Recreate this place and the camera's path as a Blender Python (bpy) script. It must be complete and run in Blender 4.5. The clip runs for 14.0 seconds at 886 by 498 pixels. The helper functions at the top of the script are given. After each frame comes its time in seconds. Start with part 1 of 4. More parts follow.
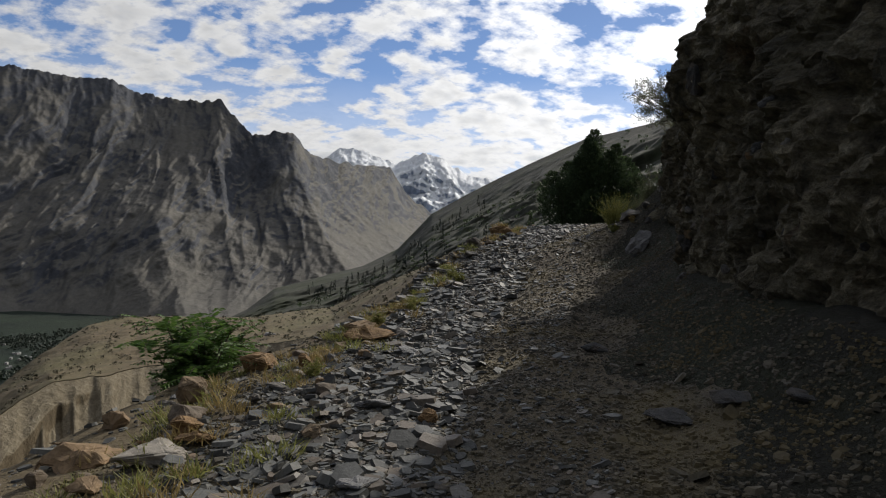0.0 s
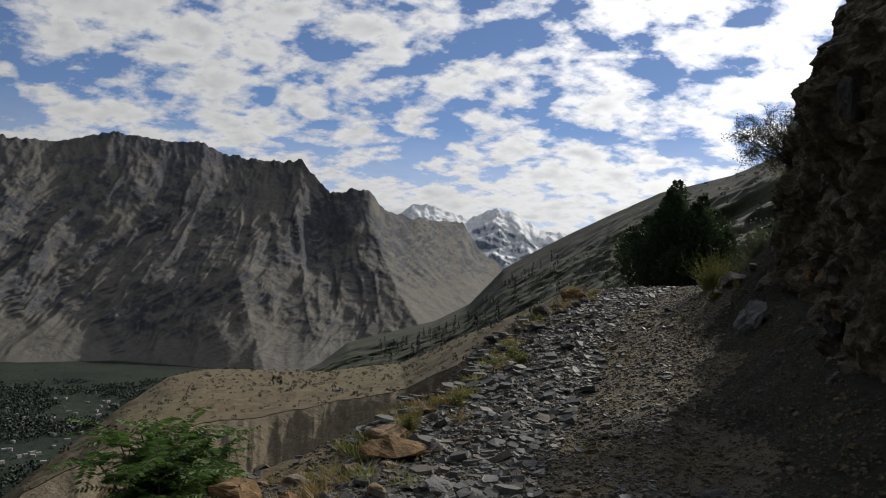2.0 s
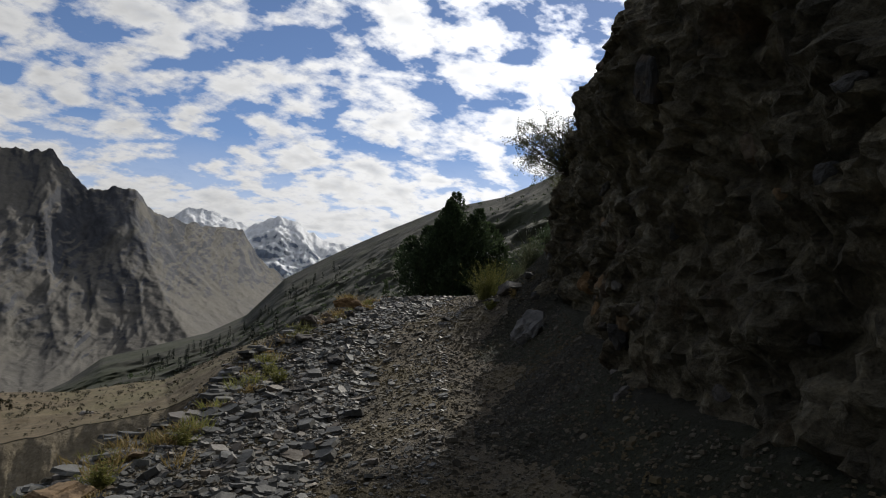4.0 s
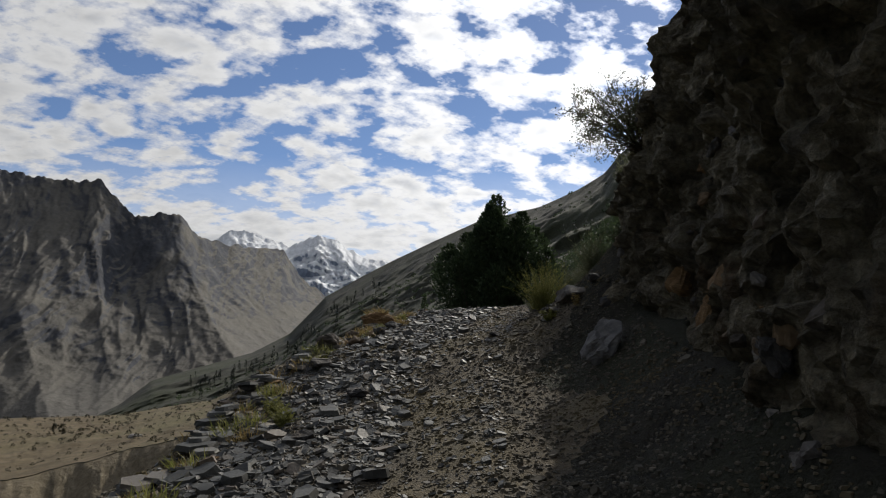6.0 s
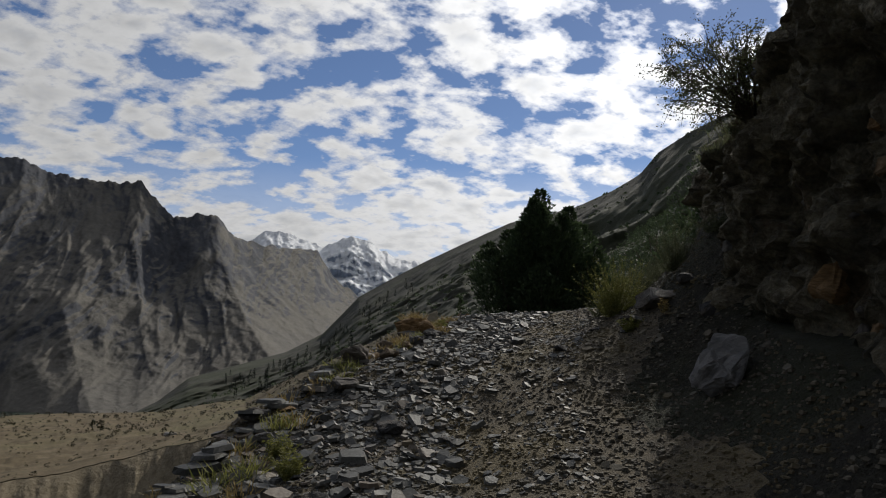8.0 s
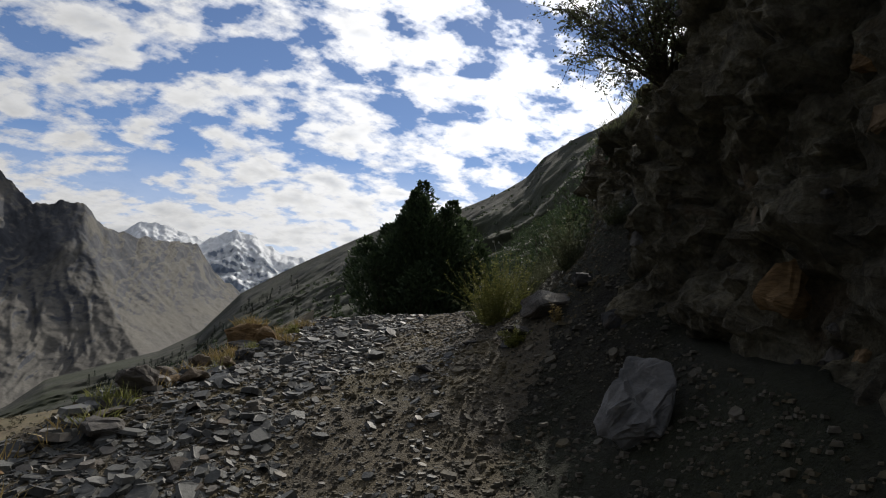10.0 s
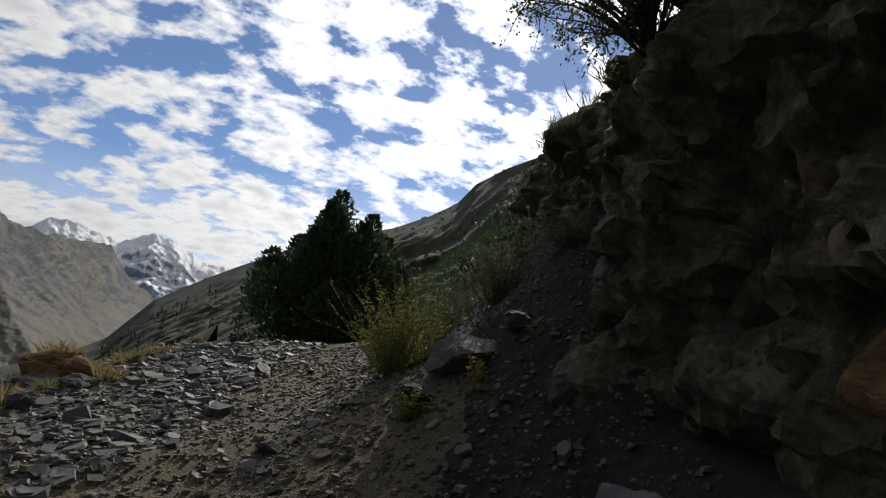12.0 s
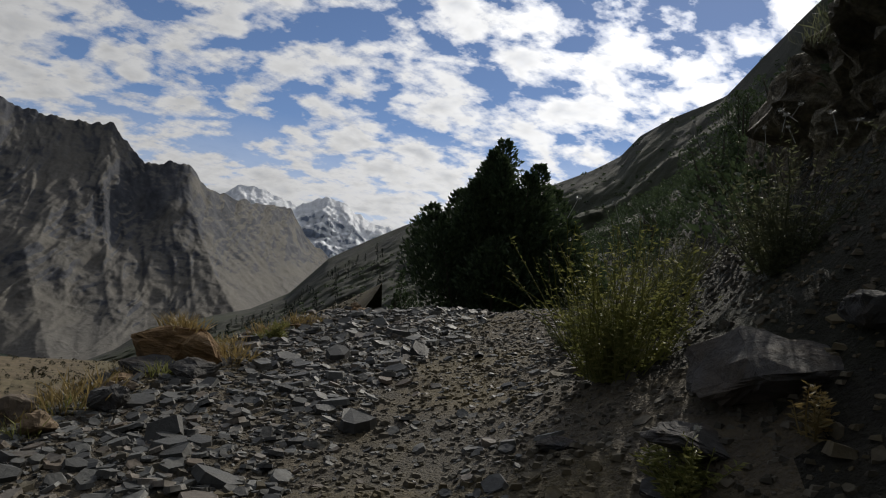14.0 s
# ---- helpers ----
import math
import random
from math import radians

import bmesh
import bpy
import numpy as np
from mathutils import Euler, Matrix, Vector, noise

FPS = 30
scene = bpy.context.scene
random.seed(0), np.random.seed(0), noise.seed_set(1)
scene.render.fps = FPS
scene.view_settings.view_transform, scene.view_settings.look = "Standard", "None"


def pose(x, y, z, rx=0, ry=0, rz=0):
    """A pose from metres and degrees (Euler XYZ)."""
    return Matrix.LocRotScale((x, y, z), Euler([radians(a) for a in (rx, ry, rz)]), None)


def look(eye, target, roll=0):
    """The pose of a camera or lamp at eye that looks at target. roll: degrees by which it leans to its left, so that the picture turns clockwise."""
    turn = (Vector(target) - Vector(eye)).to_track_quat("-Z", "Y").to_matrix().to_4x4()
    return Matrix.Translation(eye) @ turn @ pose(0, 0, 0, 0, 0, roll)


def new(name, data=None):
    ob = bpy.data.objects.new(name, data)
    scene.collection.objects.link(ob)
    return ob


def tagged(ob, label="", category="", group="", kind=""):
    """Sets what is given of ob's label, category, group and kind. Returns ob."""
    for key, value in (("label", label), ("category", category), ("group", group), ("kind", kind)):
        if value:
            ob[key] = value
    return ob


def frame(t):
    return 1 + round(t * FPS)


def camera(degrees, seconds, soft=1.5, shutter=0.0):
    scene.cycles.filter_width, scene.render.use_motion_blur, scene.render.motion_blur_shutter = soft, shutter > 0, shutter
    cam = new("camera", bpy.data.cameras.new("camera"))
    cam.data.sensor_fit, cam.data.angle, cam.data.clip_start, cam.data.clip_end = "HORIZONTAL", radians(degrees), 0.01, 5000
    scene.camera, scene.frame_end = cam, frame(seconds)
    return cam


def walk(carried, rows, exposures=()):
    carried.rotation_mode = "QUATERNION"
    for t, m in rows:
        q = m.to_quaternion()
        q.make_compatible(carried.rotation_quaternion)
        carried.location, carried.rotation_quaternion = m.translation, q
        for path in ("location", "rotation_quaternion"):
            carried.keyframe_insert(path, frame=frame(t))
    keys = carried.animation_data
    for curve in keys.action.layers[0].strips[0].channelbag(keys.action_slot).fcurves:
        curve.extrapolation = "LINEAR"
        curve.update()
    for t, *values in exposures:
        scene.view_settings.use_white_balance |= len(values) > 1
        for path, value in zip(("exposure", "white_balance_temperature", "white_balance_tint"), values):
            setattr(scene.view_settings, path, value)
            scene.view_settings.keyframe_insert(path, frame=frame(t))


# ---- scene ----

# the camera and its walk
cam = camera(69.0, 14.0, soft=1.1)
PATH = [
    (0, (0.142, -0.324, 1.504), (0.141, 1.676, 1.507), 2.0),
    (0.5, (0.268, 0.251, 1.528), (0.237, 2.25, 1.576), 2.6),
    (1, (0.271, 0.846, 1.589), (0.033, 2.831, 1.644), 2.2),
    (1.5, (0.255, 1.364, 1.706), (0.063, 3.354, 1.756), 2.8),
    (2, (0.362, 1.962, 1.831), (0.132, 3.942, 1.995), 2.4),
    (2.5, (0.448, 2.435, 1.792), (0.377, 4.42, 2.026), 4.2),
    (3, (0.586, 2.864, 1.744), (1.0, 4.818, 1.843), 6.3),
    (3.5, (0.618, 3.161, 1.77), (1.075, 5.099, 1.957), 3.1),
    (6, (1.056, 5.694, 1.85), (1.367, 7.652, 2.114), 0.7),
    (6.5, (1.092, 6.259, 1.847), (1.399, 8.223, 2.062), -4.4),
    (7, (1.103, 6.715, 1.911), (1.378, 8.684, 2.128), -2.2),
    (7.5, (1.151, 7.213, 1.95), (1.175, 9.19, 2.247), -1.5),
    (8, (1.092, 7.654, 1.995), (1.304, 9.625, 2.261), 1.3),
    (10.5, (2.147, 10.101, 2.25), (2.889, 11.937, 2.529), 1.9),
    (11, (2.38, 10.591, 2.336), (3.33, 12.323, 2.646), 3.2),
    (11.5, (2.616, 11.036, 2.41), (3.342, 12.874, 2.713), 1.6),
    (12, (2.806, 11.491, 2.467), (3.556, 13.313, 2.812), 4.4),
    (12.5, (2.926, 11.903, 2.499), (3.557, 13.779, 2.791), 3.4),
    (13, (3.027, 12.435, 2.565), (3.273, 14.415, 2.709), -1.8),
    (13.5, (3.051, 12.936, 2.695), (3.479, 14.87, 2.973), 4.1),
    (14, (3.122, 13.425, 2.661), (3.42, 15.395, 2.836), 5.4),
]
walk(cam, [(t, look(eye, target, roll)) for t, eye, target, roll in PATH],
     exposures=[(0, 0.05), (1.5, 0.0), (2.5, -0.2), (3.5, -0.15), (6.5, -0.1), (8, -0.3), (11, 0.0), (12, -0.02), (12.5, -0.12), (13.5, -0.2), (14, -0.35)])

# world, sun
SUN_AZ, SUN_EL = 32.0, 33.0          # degrees right of +y, above the horizon
EYE0 = (1.5, 6.0, 2.0)


def sun_dir():
    a, e = radians(SUN_AZ), radians(SUN_EL)
    return Vector((math.sin(a) * math.cos(e), math.cos(a) * math.cos(e), math.sin(e)))


class Nodes:
    """Short hand for node trees."""

    def __init__(self, tree):
        self.t = tree
        tree.nodes.clear()

    def n(self, kind, **sets):
        node = self.t.nodes.new(kind)
        for key, value in sets.items():
            if key in node.bl_rna.properties:
                setattr(node, key, value)
            else:
                node.inputs[key.replace("_", " ")].default_value = value
        return node

    def l(self, a, b):
        self.t.links.new(a, b)

    def math(self, op, a, b=0.0, c=0.0):
        m = self.n("ShaderNodeMath", operation=op)
        for i, v in enumerate((a, b, c)):
            if isinstance(v, (int, float)):
                m.inputs[i].default_value = v
            else:
                self.l(v, m.inputs[i])
        return m.outputs[0]

    def vmath(self, op, a, b=(0, 0, 0)):
        m = self.n("ShaderNodeVectorMath", operation=op)
        for i, v in enumerate((a, b)):
            if isinstance(v, tuple):
                m.inputs[i].default_value = v
            else:
                self.l(v, m.inputs[i])
        return m.outputs["Value" if op == "DOT_PRODUCT" else "Vector"]

    def ramp(self, fac, stops):
        r = self.n("ShaderNodeValToRGB")
        el = r.color_ramp.elements
        while len(el) < len(stops):
            el.new(0.5)
        for e, (p, c) in zip(el, stops):
            e.position = p
            e.color = (*c, 1) if isinstance(c, tuple) else (c, c, c, 1)
        self.l(fac, r.inputs[0])
        return r.outputs[0]

    def mix(self, fac, a, b, mode="MIX"):
        m = self.n("ShaderNodeMix", data_type="RGBA", blend_type=mode)
        for i, v in ((0, fac), (6, a), (7, b)):
            if isinstance(v, (int, float)):
                m.inputs[i].default_value = v
            elif isinstance(v, tuple):
                m.inputs[i].default_value = (*v, 1)
            else:
                self.l(v, m.inputs[i])
        return m.outputs[2]

    def noise(self, vec, scale, detail=6.0, rough=0.55, warp=0.0):
        t = self.n("ShaderNodeTexNoise")
        t.inputs["Scale"].default_value, t.inputs["Detail"].default_value = scale, detail
        t.inputs["Roughness"].default_value, t.inputs["Distortion"].default_value = rough, warp
        self.l(vec, t.inputs["Vector"])
        return t.outputs[0]

    def n_colour(self, vec, scale):
        t = self.n("ShaderNodeTexNoise")
        t.inputs["Scale"].default_value, t.inputs["Detail"].default_value = scale, 4.0
        self.l(vec, t.inputs["Vector"])
        return t.outputs[1]

    def voronoi(self, vec, scale, feature="F1", out=0):
        t = self.n("ShaderNodeTexVoronoi", feature=feature)
        t.inputs["Scale"].default_value = scale
        self.l(vec, t.inputs["Vector"])
        return t.outputs[out]


def make_world():
    w = bpy.data.worlds.new("sky")
    scene.world = w
    w.use_nodes = True
    k = Nodes(w.node_tree)
    out, bg = k.n("ShaderNodeOutputWorld"), k.n("ShaderNodeBackground")
    sky = k.n("ShaderNodeTexSky", sky_type="NISHITA", sun_disc=False)
    sky.sun_elevation, sky.sun_rotation = radians(SUN_EL), radians(SUN_AZ)
    sky.altitude, sky.air_density, sky.dust_density = 2500, 1.0, 0.4
    d = k.n("ShaderNodeTexCoord").outputs["Generated"]
    sep = k.n("ShaderNodeSeparateXYZ")
    k.l(d, sep.inputs[0])
    # a broken sheet of altocumulus: the ray met with a flat layer
    up = k.math("MAXIMUM", k.math("ADD", sep.outputs[2], 0.36), 0.03)
    flat = k.n("ShaderNodeCombineXYZ")
    k.l(k.math("DIVIDE", sep.outputs[0], up), flat.inputs[0])
    k.l(k.math("DIVIDE", sep.outputs[1], up), flat.inputs[1])
    turn = k.n("ShaderNodeMapping")
    turn.inputs["Rotation"].default_value = (0, 0, radians(CLOUD_TURN))
    turn.inputs["Scale"].default_value = (1.0, 1.3, 1.0)
    turn.inputs["Location"].default_value = CLOUD_SHIFT
    k.l(flat.outputs[0], turn.inputs[0])
    p = turn.outputs[0]
    big = k.noise(p, 1.9, 3.0, 0.5)
    mid = k.noise(p, 9.0, 4.0, 0.5, 0.3)
    fine = k.noise(p, 26.0, 6.0, 0.62)
    bent = k.vmath("ADD", p, k.vmath("MULTIPLY", k.n_colour(p, 11.0), (0.10, 0.10, 0.0)))
    puff = k.math("SUBTRACT", 0.42, k.voronoi(bent, 10.0, "SMOOTH_F1"))
    cover = k.math("ADD", k.math("MULTIPLY", mid, 0.46), k.math("ADD", k.math("MULTIPLY", big, 0.26), k.math("MULTIPLY", fine, 0.24)))
    cover = k.math("MULTIPLY_ADD", puff, 0.26, cover)
    dens = k.ramp(cover, [(0.0, 0.0), (0.415, 0.0), (0.455, 0.5), (0.51, 0.95), (0.56, 1.0)])
    s = sun_dir()
    near_sun = k.math("MAXIMUM", k.vmath("DOT_PRODUCT", d, (s.x, s.y, s.z)), 0.0)
    turn_to_sun = k.math("MULTIPLY_ADD", k.vmath("DOT_PRODUCT", d, (s.x, s.y, s.z)), 0.5, 0.5)
    side = k.ramp(turn_to_sun, [(0.0, 0.20), (0.45, 0.30), (0.60, 0.62), (0.72, 0.86), (1.0, 1.0)])   # forward scatter
    glow = k.math("MULTIPLY", side, k.math("ADD", k.math("MULTIPLY", k.math("POWER", near_sun, 8.0), 7.0), 5.0))
    body = k.ramp(cover, [(0.44, (0.95, 0.96, 1.0)), (0.53, (1.0, 1.0, 1.0)), (0.66, (0.72, 0.74, 0.78))])
    body = k.mix(0.8, body, k.ramp(k.math("MULTIPLY_ADD", mid, -0.6, fine), [(0.0, 0.80), (0.25, 0.98)]), "MULTIPLY")
    lit = k.vmath("SCALE", body)
    lit.node.inputs[3].default_value = 1.0
    k.l(glow, lit.node.inputs[3])
    low = k.ramp(sep.outputs[2], [(0.0, 1.0), (0.12, 0.9), (0.26, 0.0)])       # thicker towards the horizon
    fac = k.math("MINIMUM", k.math("ADD", dens, k.math("MULTIPLY", low, 0.62)), 1.0)
    blue = k.mix(1.0, k.mix(1.0, sky.outputs[0], (0.54, 0.575, 0.65), "MULTIPLY"), k.ramp(turn_to_sun, [(0.0, 0.4), (0.5, 0.55), (0.7, 1.0)]), "MULTIPLY")
    mixed = k.mix(fac, blue, lit)
    k.l(mixed, bg.inputs[0])
    bg.inputs[1].default_value = SKY_STRENGTH
    k.l(bg.outputs[0], out.inputs[0])


SKY_STRENGTH, SUN_STRENGTH = 0.15, 3.2
CLOUD_TURN, CLOUD_SHIFT = -38.0, (0.3, 0.1, 0.0)
make_world()
sun = new("sun", bpy.data.lights.new("sun", "SUN"))
sun.data.energy, sun.data.angle, sun.data.color = SUN_STRENGTH, radians(0.6), (1.0, 0.94, 0.84)
sun.matrix_world = look((0, 0, 50), Vector((0, 0, 50)) - sun_dir())


# materials
def material(name, build, rough=0.9, thin=0.0):
    m = bpy.data.materials.new(name)
    m.use_nodes = True
    k = Nodes(m.node_tree)
    out, sh = k.n("ShaderNodeOutputMaterial"), k.n("ShaderNodeBsdfPrincipled")
    sh.inputs["Roughness"].default_value = rough
    sh.inputs["Specular IOR Level"].default_value = 0.3
    pos = k.n("ShaderNodeNewGeometry").outputs["Position"]
    colour, height, strength, dist = build(k, pos, sh)
    surface = sh.outputs[0]
    if thin:
        # light that comes through a thin leaf
        back = k.n("ShaderNodeBsdfTranslucent")
        k.l(colour, back.inputs[0])
        both = k.n("ShaderNodeMixShader")
        both.inputs[0].default_value = thin
        k.l(sh.outputs[0], both.inputs[1])
        k.l(back.outputs[0], both.inputs[2])
        surface = both.outputs[0]
    if isinstance(colour, tuple):
        sh.inputs["Base Color"].default_value = (*colour, 1)
    else:
        k.l(colour, sh.inputs["Base Color"])
    if height is not None:
        b = k.n("ShaderNodeBump")
        b.inputs["Strength"].default_value, b.inputs["Distance"].default_value = strength, dist
        k.l(height, b.inputs["Height"])
        k.l(b.outputs[0], sh.inputs["Normal"])
    k.l(surface, out.inputs[0])
    return m


def normal_z(k):
    sep = k.n("ShaderNodeSeparateXYZ")
    k.l(k.n("ShaderNodeNewGeometry").outputs["Normal"], sep.inputs[0])
    return sep.outputs[2]


def track_look(k, p, sh):
    big, mid, fine = k.noise(p, 0.45, 4), k.noise(p, 5.0, 6), k.noise(p, 60.0, 4, 0.7)
    earth = k.mix(k.ramp(mid, [(0.35, 0.0), (0.65, 1.0)]), (0.062, 0.047, 0.026), (0.150, 0.114, 0.060))
    slate = k.mix(fine, (0.036, 0.035, 0.030), (0.10, 0.097, 0.084))
    col = k.mix(k.ramp(big, [(0.45, 0.0), (0.65, 0.6)]), earth, slate)
    moss = k.ramp(k.noise(p, 0.8, 5, 0.65), [(0.48, 0.0), (0.62, 0.75)])
    col = k.mix(moss, col, (0.155, 0.120, 0.048))
    grit = k.voronoi(p, 45.0)
    return k.mix(k.ramp(grit, [(0.0, 0.0), (0.5, 0.45)]), col, (0.11, 0.098, 0.08)), k.math("ADD", k.math("MULTIPLY", grit, -0.6), fine), 0.9, 0.02


def slate_look(k, p, sh):
    r = k.n("ShaderNodeObjectInfo").outputs["Random"]
    isl = k.n("ShaderNodeNewGeometry").outputs["Random Per Island"]
    v = k.math("FRACT", k.math("ADD", r, isl))
    base = k.ramp(v, [(0.0, (0.05, 0.05, 0.046)), (0.45, (0.105, 0.105, 0.096)), (0.78, (0.175, 0.174, 0.158)), (0.90, (0.15, 0.115, 0.08)), (1.0, (0.235, 0.215, 0.185))])
    f = k.noise(p, 35.0, 5, 0.65)
    return k.mix(0.55, base, k.ramp(f, [(0.3, 0.25), (0.7, 1.0)]), "MULTIPLY"), f, 0.5, 0.01


def grit_look(k, p, sh):
    isl = k.n("ShaderNodeNewGeometry").outputs["Random Per Island"]
    base = k.ramp(isl, [(0.0, (0.055, 0.049, 0.036)), (0.45, (0.11, 0.098, 0.074)), (0.8, (0.145, 0.13, 0.10)), (1.0, (0.18, 0.155, 0.115))])
    dust = k.ramp(k.noise(p, 0.8, 5, 0.65), [(0.48, 0.0), (0.62, 0.75)])
    base = k.mix(dust, base, (0.155, 0.120, 0.054))
    f = k.noise(p, 35.0, 5, 0.65)
    return k.mix(0.5, base, k.ramp(f, [(0.3, 0.3), (0.7, 1.0)]), "MULTIPLY"), f, 0.5, 0.01


def tan_rock_look(k, p, sh):
    r = k.n("ShaderNodeObjectInfo").outputs["Random"]
    base = k.ramp(r, [(0.0, (0.13, 0.12, 0.11)), (0.35, (0.22, 0.16, 0.10)), (0.6, (0.30, 0.20, 0.11)), (0.8, (0.16, 0.155, 0.15)), (1.0, (0.38, 0.34, 0.28))])
    f, g = k.noise(p, 14.0, 6, 0.65), k.noise(p, 3.0, 3)
    return k.mix(0.7, base, k.ramp(f, [(0.3, 0.35), (0.7, 1.1)]), "MULTIPLY"), k.math("ADD", f, g), 0.7, 0.03


def grey_rock_look(k, p, sh):
    r = k.n("ShaderNodeObjectInfo").outputs["Random"]
    base = k.ramp(r, [(0.0, (0.05, 0.05, 0.052)), (0.6, (0.085, 0.083, 0.08)), (1.0, (0.12, 0.11, 0.10))])
    f, g = k.noise(p, 16.0, 7, 0.68), k.noise(p, 4.0, 4, 0.6, 0.5)
    col = k.mix(k.ramp(g, [(0.5, 0.0), (0.66, 0.6)]), base, (0.12, 0.09, 0.06))
    return k.mix(0.7, col, k.ramp(f, [(0.3, 0.35), (0.7, 1.2)]), "MULTIPLY"), k.math("ADD", f, g), 0.9, 0.03


def pale_rock_look(k, p, sh):
    f, g = k.noise(p, 20.0, 7, 0.68), k.noise(p, 4.0, 4, 0.6, 0.8)
    col = k.ramp(g, [(0.3, (0.22, 0.215, 0.205)), (0.6, (0.42, 0.41, 0.39)), (0.8, (0.30, 0.26, 0.20))])
    return k.mix(0.6, col, k.ramp(f, [(0.3, 0.4), (0.7, 1.15)]), "MULTIPLY"), k.math("ADD", f, g), 0.9, 0.03


def slab_rock_look(k, p, sh):
    f, g = k.noise(p, 24.0, 7, 0.68), k.noise(p, 5.0, 4, 0.6, 0.8)
    col = k.ramp(g, [(0.3, (0.13, 0.13, 0.13)), (0.6, (0.22, 0.215, 0.21)), (0.8, (0.17, 0.15, 0.12))])
    return k.mix(0.5, col, k.ramp(f, [(0.3, 0.5), (0.7, 1.15)]), "MULTIPLY"), k.math("ADD", f, g), 0.9, 0.02


def rust_look(k, p, sh):
    s = k.n("ShaderNodeMapping")
    s.inputs["Scale"].default_value = (1.0, 1.0, 4.0)
    k.l(p, s.inputs[0])
    f, g = k.noise(s.outputs[0], 14.0, 7, 0.68), k.noise(p, 4.0, 4, 0.6, 0.8)
    col = k.ramp(g, [(0.3, (0.14, 0.085, 0.04)), (0.55, (0.27, 0.165, 0.075)), (0.8, (0.36, 0.26, 0.15))])
    return k.mix(0.7, col, k.ramp(f, [(0.3, 0.35), (0.7, 1.2)]), "MULTIPLY"), k.math("ADD", f, g), 0.9, 0.03


def cliff_look(k, p, sh):
    big, mid, fine = k.noise(p, 0.5, 4, 0.5, 0.4), k.noise(p, 3.2, 7, 0.62, 0.6), k.noise(p, 22.0, 6, 0.68)
    col = k.ramp(mid, [(0.30, (0.09, 0.08, 0.06)), (0.47, (0.205, 0.176, 0.118)), (0.58, (0.32, 0.28, 0.19)), (0.70, (0.47, 0.43, 0.33))])
    rust = k.ramp(k.noise(p, 1.3, 5, 0.6), [(0.60, 0.0), (0.68, 0.7)])
    col = k.mix(rust, col, (0.13, 0.075, 0.035))
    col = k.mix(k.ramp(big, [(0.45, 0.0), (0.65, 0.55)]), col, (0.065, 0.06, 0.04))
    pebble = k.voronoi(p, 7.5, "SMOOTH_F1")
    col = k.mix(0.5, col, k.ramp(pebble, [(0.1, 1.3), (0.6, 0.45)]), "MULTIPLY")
    relief = k.math("SUBTRACT", k.math("ADD", mid, k.math("MULTIPLY", fine, 0.5)), k.math("MULTIPLY", pebble, 0.5))
    return k.mix(0.7, col, k.ramp(fine, [(0.3, 0.25), (0.7, 1.3)]), "MULTIPLY"), relief, 1.0, 0.16


def bench_look(k, p, sh):
    big, mid, fine = k.noise(p, 0.02, 5), k.noise(p, 0.22, 7, 0.62), k.noise(p, 2.5, 6, 0.7)
    col = k.ramp(mid, [(0.3, (0.095, 0.073, 0.040)), (0.55, (0.155, 0.120, 0.070)), (0.75, (0.24, 0.19, 0.125))])
    col = k.mix(k.ramp(big, [(0.45, 0.0), (0.62, 0.7)]), col, (0.17, 0.15, 0.075))
    return k.mix(0.5, col, k.ramp(fine, [(0.3, 0.4), (0.7, 1.1)]), "MULTIPLY"), fine, 0.8, 0.15


def bluff_look(k, p, sh):
    s = k.n("ShaderNodeMapping")
    s.inputs["Scale"].default_value = (1.0, 1.0, 0.3)
    k.l(p, s.inputs[0])
    flute, fine, patch = k.noise(s.outputs[0], 0.8, 7, 0.66, 0.3), k.noise(p, 1.6, 6, 0.72), k.noise(p, 0.16, 6, 0.65)
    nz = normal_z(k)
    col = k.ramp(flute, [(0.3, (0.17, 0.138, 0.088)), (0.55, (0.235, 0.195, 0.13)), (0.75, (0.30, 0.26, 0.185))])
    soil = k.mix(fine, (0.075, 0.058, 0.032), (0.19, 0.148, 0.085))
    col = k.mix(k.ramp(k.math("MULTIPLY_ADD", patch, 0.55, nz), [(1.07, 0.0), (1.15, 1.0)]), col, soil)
    # steep faces: brown soil, with the scarp's shade put into the colour
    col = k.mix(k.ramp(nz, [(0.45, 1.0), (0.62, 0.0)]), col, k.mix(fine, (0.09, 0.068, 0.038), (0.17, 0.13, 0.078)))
    return k.mix(0.6, col, k.ramp(fine, [(0.3, 0.4), (0.7, 1.1)]), "MULTIPLY"), k.math("ADD", flute, k.math("MULTIPLY", fine, 0.5)), 1.0, 0.5


def hill_look(k, p, sh):
    big, mid, fine = k.noise(p, 0.012, 5), k.noise(p, 0.09, 6, 0.62), k.noise(p, 0.8, 5, 0.7)
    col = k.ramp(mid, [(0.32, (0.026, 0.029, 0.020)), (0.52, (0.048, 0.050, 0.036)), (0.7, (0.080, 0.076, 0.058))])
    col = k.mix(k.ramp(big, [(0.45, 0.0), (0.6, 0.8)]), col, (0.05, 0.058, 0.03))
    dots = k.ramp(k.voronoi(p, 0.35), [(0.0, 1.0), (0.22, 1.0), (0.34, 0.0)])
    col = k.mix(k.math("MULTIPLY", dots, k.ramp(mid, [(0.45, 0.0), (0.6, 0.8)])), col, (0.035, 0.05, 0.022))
    return k.mix(0.45, col, k.ramp(fine, [(0.3, 0.4), (0.7, 1.1)]), "MULTIPLY"), k.math("ADD", mid, k.math("MULTIPLY", fine, 0.3)), 0.5, 1.5


